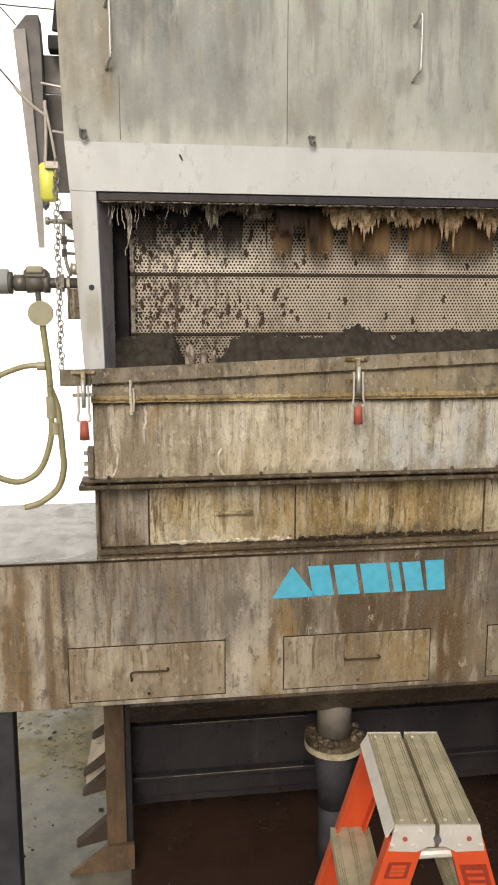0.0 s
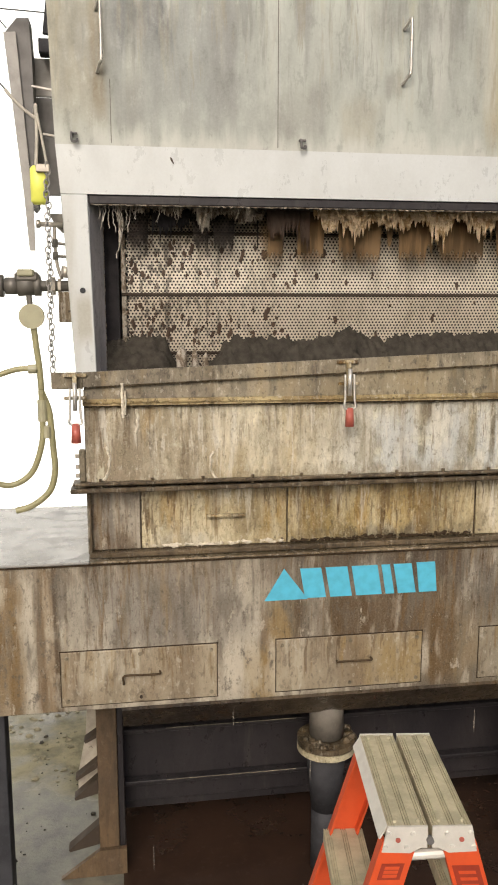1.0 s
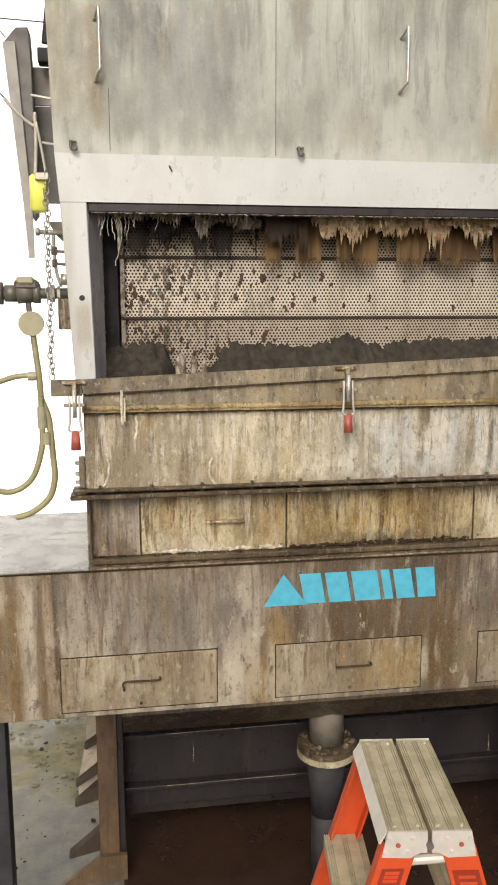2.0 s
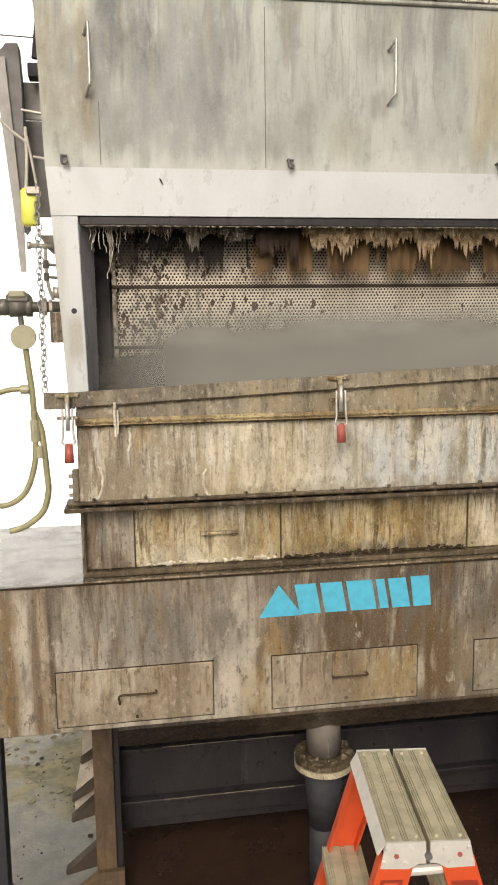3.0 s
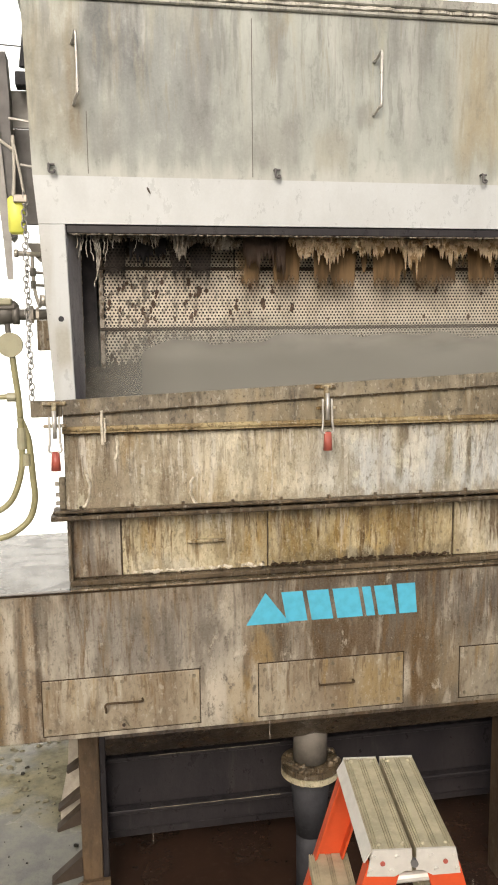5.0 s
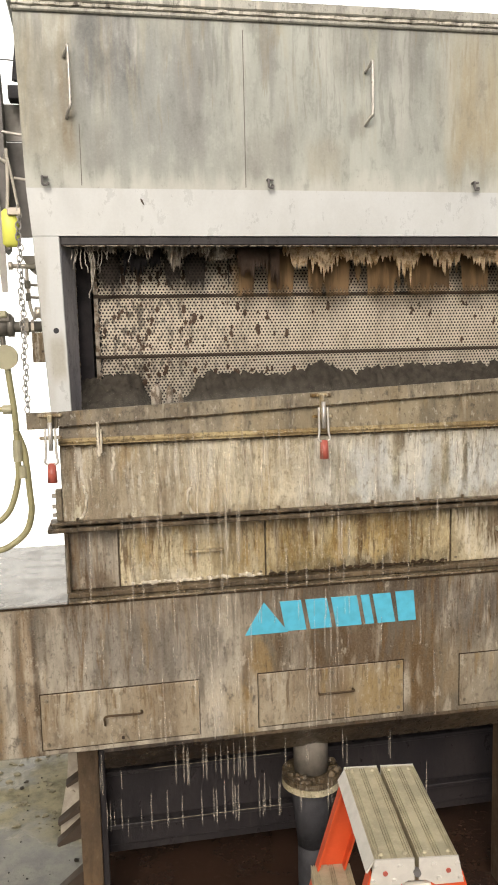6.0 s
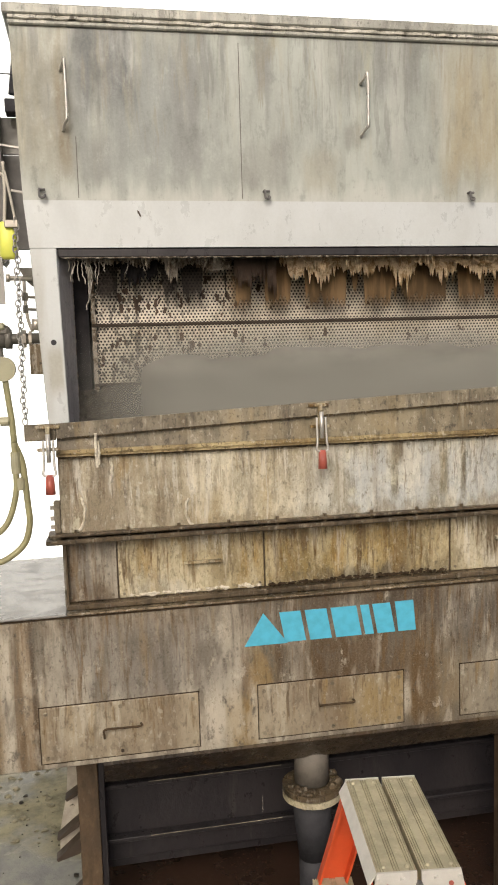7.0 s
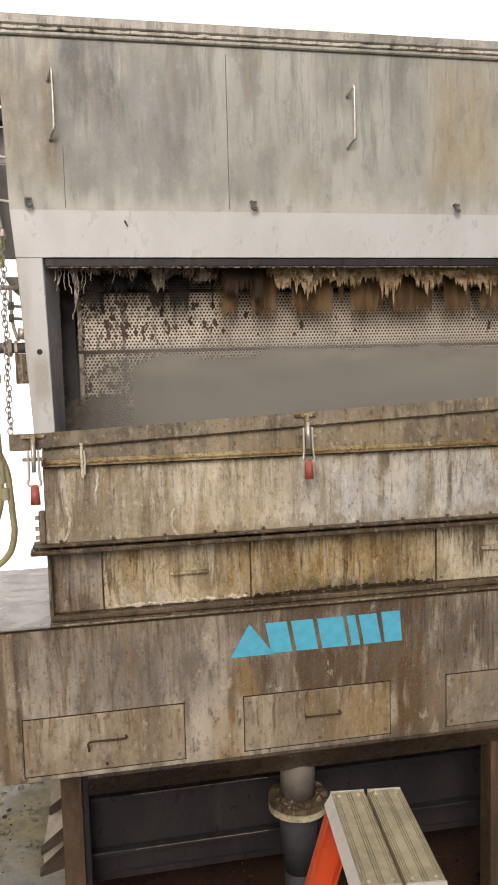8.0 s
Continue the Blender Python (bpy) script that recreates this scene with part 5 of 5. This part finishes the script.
prism(b, [(-0.452, 1.094), (-0.43, 1.12), (-0.40, 1.155), (-0.352, 1.158), (-0.345, 1.0), (-0.345, 0.42), (-0.362, 0.40), (-0.404, 1.090)], 1, 3.617, 3.73)
sub("flange", b, M_GREYDARK, arm, "dark grey channel side")
sub("plate", bm_box(-0.385, -0.20, 3.74, 3.755, 0.885, 1.04), M_GREY, arm)
sub("plate", bm_box(-0.375, -0.20, 3.74, 3.76, 0.48, 0.882), M_GREYDARK, arm)
sub("bolt_box", bm_box(-0.318, -0.24, 3.62, 3.70, 1.03, 1.085), M_BLACK, arm)
b = bmesh.new()
rod(b, (-0.282, 3.62, 1.10), (-0.27, 3.62, 1.28), 0.018, 0.006)
sub("spike", b, M_BLACK, arm)
for xa, za in ((-0.347, 0.885), (-0.309, 0.700)):
    r = bmesh.new()
    rod(r, (xa, 3.59, za + 0.004), (xa + 0.085, 3.57, za - 0.014), 0.006)
    sub("pin", r, M_ROD, arm)

wire = thing("cable", (-0.3, 3.6, 1.1), "thin dark cable slung to the hood", "cable")
b = bmesh.new()
tube(b, [(-0.75, 3.56, 1.20), (-0.50, 3.56, 1.172), (-0.36, 3.56, 1.165), (-0.24, 3.56, 1.16)], 0.0025, 6)
sub("strand", b, M_CABLE, wire, "", True)
b = bmesh.new()
tube(b, [(-0.62, 3.57, 1.27), (-0.50, 3.57, 1.17), (-0.435, 3.57, 1.10)], 0.0025, 6)
sub("strand", b, M_CABLE, wire, "", True)

cord = thing("pull_cord", (-0.28, 3.4, 0.5), "pale pull cord with a yellow tag", "cord")
b = bmesh.new()
tube(b, [(-0.60, 3.4, 1.05), (-0.53, 3.4, 0.945), (-0.484, 3.4, 0.890), (-0.425, 3.4, 0.822)], 0.0032, 6)
sub("line", b, M_CABLE, cord, "thin dark line", True)
b = bmesh.new()
tube(b, [(-0.430, 3.4, 0.826), (-0.405, 3.4, 0.796), (-0.365, 3.4, 0.757), (-0.322, 3.4, 0.725)], 0.0065, 6)
sub("rope", b, M_ROPE, cord, "", True)
b = bmesh.new()
tube(b, [(-0.318, 3.4, 0.776), (-0.318, 3.4, 0.66), (-0.327, 3.4, 0.53)], 0.007, 6)
sub("rope", b, M_ROPE, cord, "", True)
b = bmesh.new()
tube(b, [(-0.314, 3.39, 0.74), (-0.300, 3.39, 0.66), (-0.283, 3.39, 0.55)], 0.0055, 6)
sub("rope", b, M_ROPE, cord, "", True)
b = bm_box(-0.350, -0.284, 3.385, 3.425, 0.400, 0.548, bevel=0.012)
sub("tag", b, M_YELLOW, cord, "bright yellow plastic tag", True)
sub("clip", bm_box(-0.325, -0.272, 3.370, 3.386, 0.520, 0.550), M_ZINC, cord)

r = bmesh.new()
rod(r, (-0.318, 3.395, 0.775), (-0.352, 3.63, 0.775), 0.005)
sub("hook_rod", r, M_ZINC, cord)

chain = thing("chain", (-0.25, 3.35, 0.0), "hanging steel link chain", "chain")
for i in range(38):
    z = 0.545 - i * 0.0215
    x = -0.284 + 0.004 * math.sin(i * 1.1) - 0.0002 * i
    r = bmesh.new()
    w = (0.009, 0.0) if i % 2 else (0.003, 0.008)
    tube(r, [(x + w[0], 3.38 + w[1], z + 0.008), (x, 3.38, z + 0.015), (x - w[0], 3.38 - w[1], z + 0.008), (x - w[0], 3.38 - w[1], z - 0.008), (x, 3.38, z - 0.015), (x + w[0], 3.38 + w[1], z - 0.008)], 0.003, 5, close=True)
    sub("link", r, M_GREY, chain)

valve = thing("valve", (-0.35, 3.5, 0.1), "dark cast control valve with a pale round gauge", "valve")
b = bmesh.new()
rod(b, (-0.48, 3.45, 0.085), (-0.203, 3.45, 0.085), 0.022, sides=16)
rod(b, (-0.492, 3.45, 0.085), (-0.478, 3.45, 0.085), 0.045, sides=20)
rod(b, (-0.47, 3.45, 0.085), (-0.42, 3.45, 0.085), 0.034, sides=20)
rod(b, (-0.355, 3.45, 0.085), (-0.33, 3.45, 0.085), 0.040, sides=20)
rod(b, (-0.42, 3.45, 0.085), (-0.355, 3.45, 0.085), 0.042, 0.036, 16)
sub("body", b, M_VALVE, valve, "dark cast valve body", True)
b = bmesh.new()
rod(b, (-0.292, 3.45, 0.085), (-0.272, 3.45, 0.085), 0.036, sides=6)
rod(b, (-0.262, 3.45, 0.085), (-0.25, 3.45, 0.085), 0.03, sides=6)
sub("coupling", b, M_ZINC, valve)
b = bm_box(-0.43, -0.335, 3.41, 3.48, 0.10, 0.140, bevel=0.010)
sub("bonnet", b, M_VALVE, valve)
sub("cap", bm_box(-0.418, -0.352, 3.40, 3.45, 0.122, 0.150, bevel=0.006), M_BALL, valve, "tarnished brass cap")
b = bmesh.new()
rod(b, (-0.372, 3.43, -0.037), (-0.372, 3.47, -0.037), 0.050, sides=32)
sub("gauge", b, M_BALL, valve, "pale round gauge")
b = bmesh.new()
tube(b, [(-0.380, 3.45, 0.06), (-0.378, 3.45, 0.02), (-0.374, 3.45, 0.01)], 0.012, 8)
sub("stem", b, M_VALVE, valve, "", True)
b = bmesh.new()
tube(b, [(-0.366, 3.45, -0.085), (-0.358, 3.45, -0.17), (-0.350, 3.45, -0.25), (-0.346, 3.45, -0.34)], 0.013, 10)
sub("riser", b, M_HOSE, valve, "", True)
sub("bracket", bm_box(-0.262, -0.200, 3.44, 3.46, -0.062, 0.062), M_FLANGE, valve)
b = bmesh.new()
rod(b, (-0.66, 3.45, 0.09), (-0.493, 3.45, 0.09), 0.05, sides=24)
sub("white_pipe", b, M_BAND, valve, "white pipe end", True)

mount = thing("pipe_bracket", (-0.26, 3.46, 0.30), "small dark pipe bracket bolted to the hood's side", "bracket")
b = bmesh.new()
prism(b, [(-0.288, 0.372), (-0.222, 0.372), (-0.214, 0.300), (-0.236, 0.296), (-0.262, 0.322)], 1, 3.455, 3.47)
sub("plate", b, M_VALVE, mount, "dark gusset plate")
b = bmesh.new()
rod(b, (-0.330, 3.445, 0.330), (-0.235, 3.445, 0.326), 0.010, sides=12)
rod(b, (-0.338, 3.445, 0.330), (-0.322, 3.445, 0.330), 0.016, sides=6)
sub("stub_pipe", b, M_ZINC, mount, "dull zinc stub pipe", True)
for zz, r in ((0.255, 0.014), (0.205, 0.012)):
    b = bmesh.new()
    rod(b, (-0.268, 3.45, zz - 0.016), (-0.268, 3.45, zz + 0.016), r, sides=6)
    rod(b, (-0.268, 3.45, zz), (-0.213, 3.45, zz - 0.004), 0.006, sides=8)
    sub("fitting", b, M_VALVE, mount, "dark hexagon fitting")
b = bmesh.new()
tube(b, [(-0.268, 3.45, 0.322), (-0.268, 3.45, 0.25), (-0.262, 3.45, 0.17), (-0.245, 3.45, 0.112)], 0.007, 8)
sub("riser", b, M_ZINC, mount, "", True)
b = bmesh.new()
rod(b, (-0.232, 3.43, 0.118), (-0.226, 3.43, 0.162), 0.018, sides=14)
sub("union_nut", b, M_ZINC, mount, "dull zinc union nut", True)

hose = thing("hose", (-0.36, 3.4, -0.5), "pale looped rubber hose", "hose")
b = bmesh.new()
tube(b, [(-0.348, 3.45, -0.34), (-0.320, 3.45, -0.42), (-0.312, 3.45, -0.50), (-0.306, 3.45, -0.60), (-0.303, 3.45, -0.686), (-0.330, 3.45, -0.772), (-0.403, 3.45, -0.831), (-0.47, 3.45, -0.85)], 0.0135, 10)
sub("run", b, M_HOSE, hose, "", True)
b = bmesh.new()
tube(b, [(-0.346, 3.44, -0.34), (-0.345, 3.44, -0.45), (-0.352, 3.44, -0.563), (-0.397, 3.44, -0.684), (-0.481, 3.44, -0.737), (-0.572, 3.44, -0.715), (-0.66, 3.44, -0.66)], 0.0125, 10)
sub("run", b, M_HOSE, hose, "", True)
b = bmesh.new()
tube(b, [(-0.352, 3.45, -0.253), (-0.40, 3.45, -0.250), (-0.459, 3.45, -0.257), (-0.551, 3.45, -0.293), (-0.64, 3.45, -0.36)], 0.0115, 10)
sub("run", b, M_HOSE, hose, "", True)
b = bmesh.new()
rod(b, (-0.395, 3.45, -0.252), (-0.362, 3.45, -0.252), 0.019, sides=12)
sub("collar", b, M_BALL, hose)
for xx, za, zb in ((-0.344, -0.47, -0.38), (-0.330, -0.54, -0.49)):
    b = bmesh.new()
    rod(b, (xx, 3.445, za), (xx, 3.445, zb), 0.020, sides=12)
    sub("ferrule", b, M_BALL, hose)

# ---------------------------------------------------------------- mist and falling water
mists = []
for k in range(2):
    b = bmesh.new()
    rows_, cols_ = 10, 40
    gv = [[b.verts.new((2.3 * i / cols_, 0.02 * noise.noise((i * 0.3, j * 0.4, k)), -0.45 * j / rows_)) for j in range(rows_ + 1)] for i in range(cols_ + 1)]
    for i in range(cols_):
        for j in range(rows_):
            b.faces.new((gv[i][j], gv[i + 1][j], gv[i + 1][j + 1], gv[i][j + 1]))
    ob = new("mist", mesh_of("mist", b, M_MIST, True))
    tagged(ob, "thin grey mist rising out of the trough", "mist", kind="stuff")
    mists.append(ob)

drop_bm = bmesh.new()
bmesh.ops.create_uvsphere(drop_bm, u_segments=6, v_segments=6, radius=1.0)
for v in drop_bm.verts:
    v.co = Vector((v.co.x * 0.0030, v.co.y * 0.0030, v.co.z * 0.085 if v.co.z > 0 else v.co.z * 0.030))
drop_mesh = mesh_of("water_drop", drop_bm, M_WATER, True)
drops = []
drng = random.Random(11)


def drop(t0, x, y, z0, scale):
    ob = new("water_drop", drop_mesh)
    ob.scale = (scale, scale, scale)
    tagged(ob, "falling drop of dirty water", "drop", "falling water drops")
    drops.append((ob, t0, x, y, z0))


for i in range(300):
    drop(5.42 + 0.40 * drng.random() ** 1.3, drng.choice((drng.uniform(-0.1, 0.5), drng.uniform(0.1, 1.3), drng.uniform(0.3, 0.6), drng.uniform(0.74, 0.93))), drng.uniform(2.90, 2.96), -0.25, drng.uniform(0.7, 1.7))
for i in range(56):
    drop(0.135 * i + drng.uniform(0, 0.3), drng.uniform(0.0, 1.5), drng.uniform(2.96, 2.99), -1.54, drng.uniform(0.5, 1.0))


def motions():
    # the drum's near side sinks at 0.071 m/s
    rate = math.degrees(0.071 / DR)
    walk(drum, [(t, pose(0, AX_Y, AX_Z + HZ, rate * t, 0, 0)) for t in (0.0, 2.0, 4.0, 6.0, 8.0)])
    # the mist lies low in the trough, swells up, sinks and swells up again
    levels = ((0.0, -0.42), (1.7, -0.42), (2.6, 0.08), (3.2, 0.13), (4.0, 0.16), (4.7, 0.15), (5.7, -0.16), (6.1, -0.17), (6.4, 0.10), (7.0, 0.13), (8.0, 0.15))
    for k, ob in enumerate(mists):
        walk(ob, [(t, pose(-0.17 + 0.05 * k + 0.03 * math.sin(t * 0.9 + k * 1.7), 3.30 + 0.05 * k, z - 0.05 * k + 0.012 * math.sin(t * 1.7 + k * 2) + HZ)) for t, z in levels])
    for ob, t0, x, y, z0 in drops:
        rows = []
        wait = pose(x, 3.2, -0.45 + HZ) if z0 > -1 else pose(x, 3.015, z0 + 0.06 + HZ)
        if t0 > 0.25:
            rows += [(0.0, wait), (t0 - 0.2, wait)]
            if z0 > -1:
                rows.append((t0 - 0.1, pose(x, 3.03, -0.10 + HZ)))
        for k in range(8):
            dt = k * 0.1
            z = max(z0 - 4.9 * dt * dt, FLOOR + 0.02)
            if t0 + dt < 7.95:
                rows.append((t0 + dt, pose(x, y - 0.02 * dt, z + HZ)))
            if z <= FLOOR + 0.02:
                break
        rows.append((8.0, rows[-1][1]))
        walk(ob, rows)


motions()
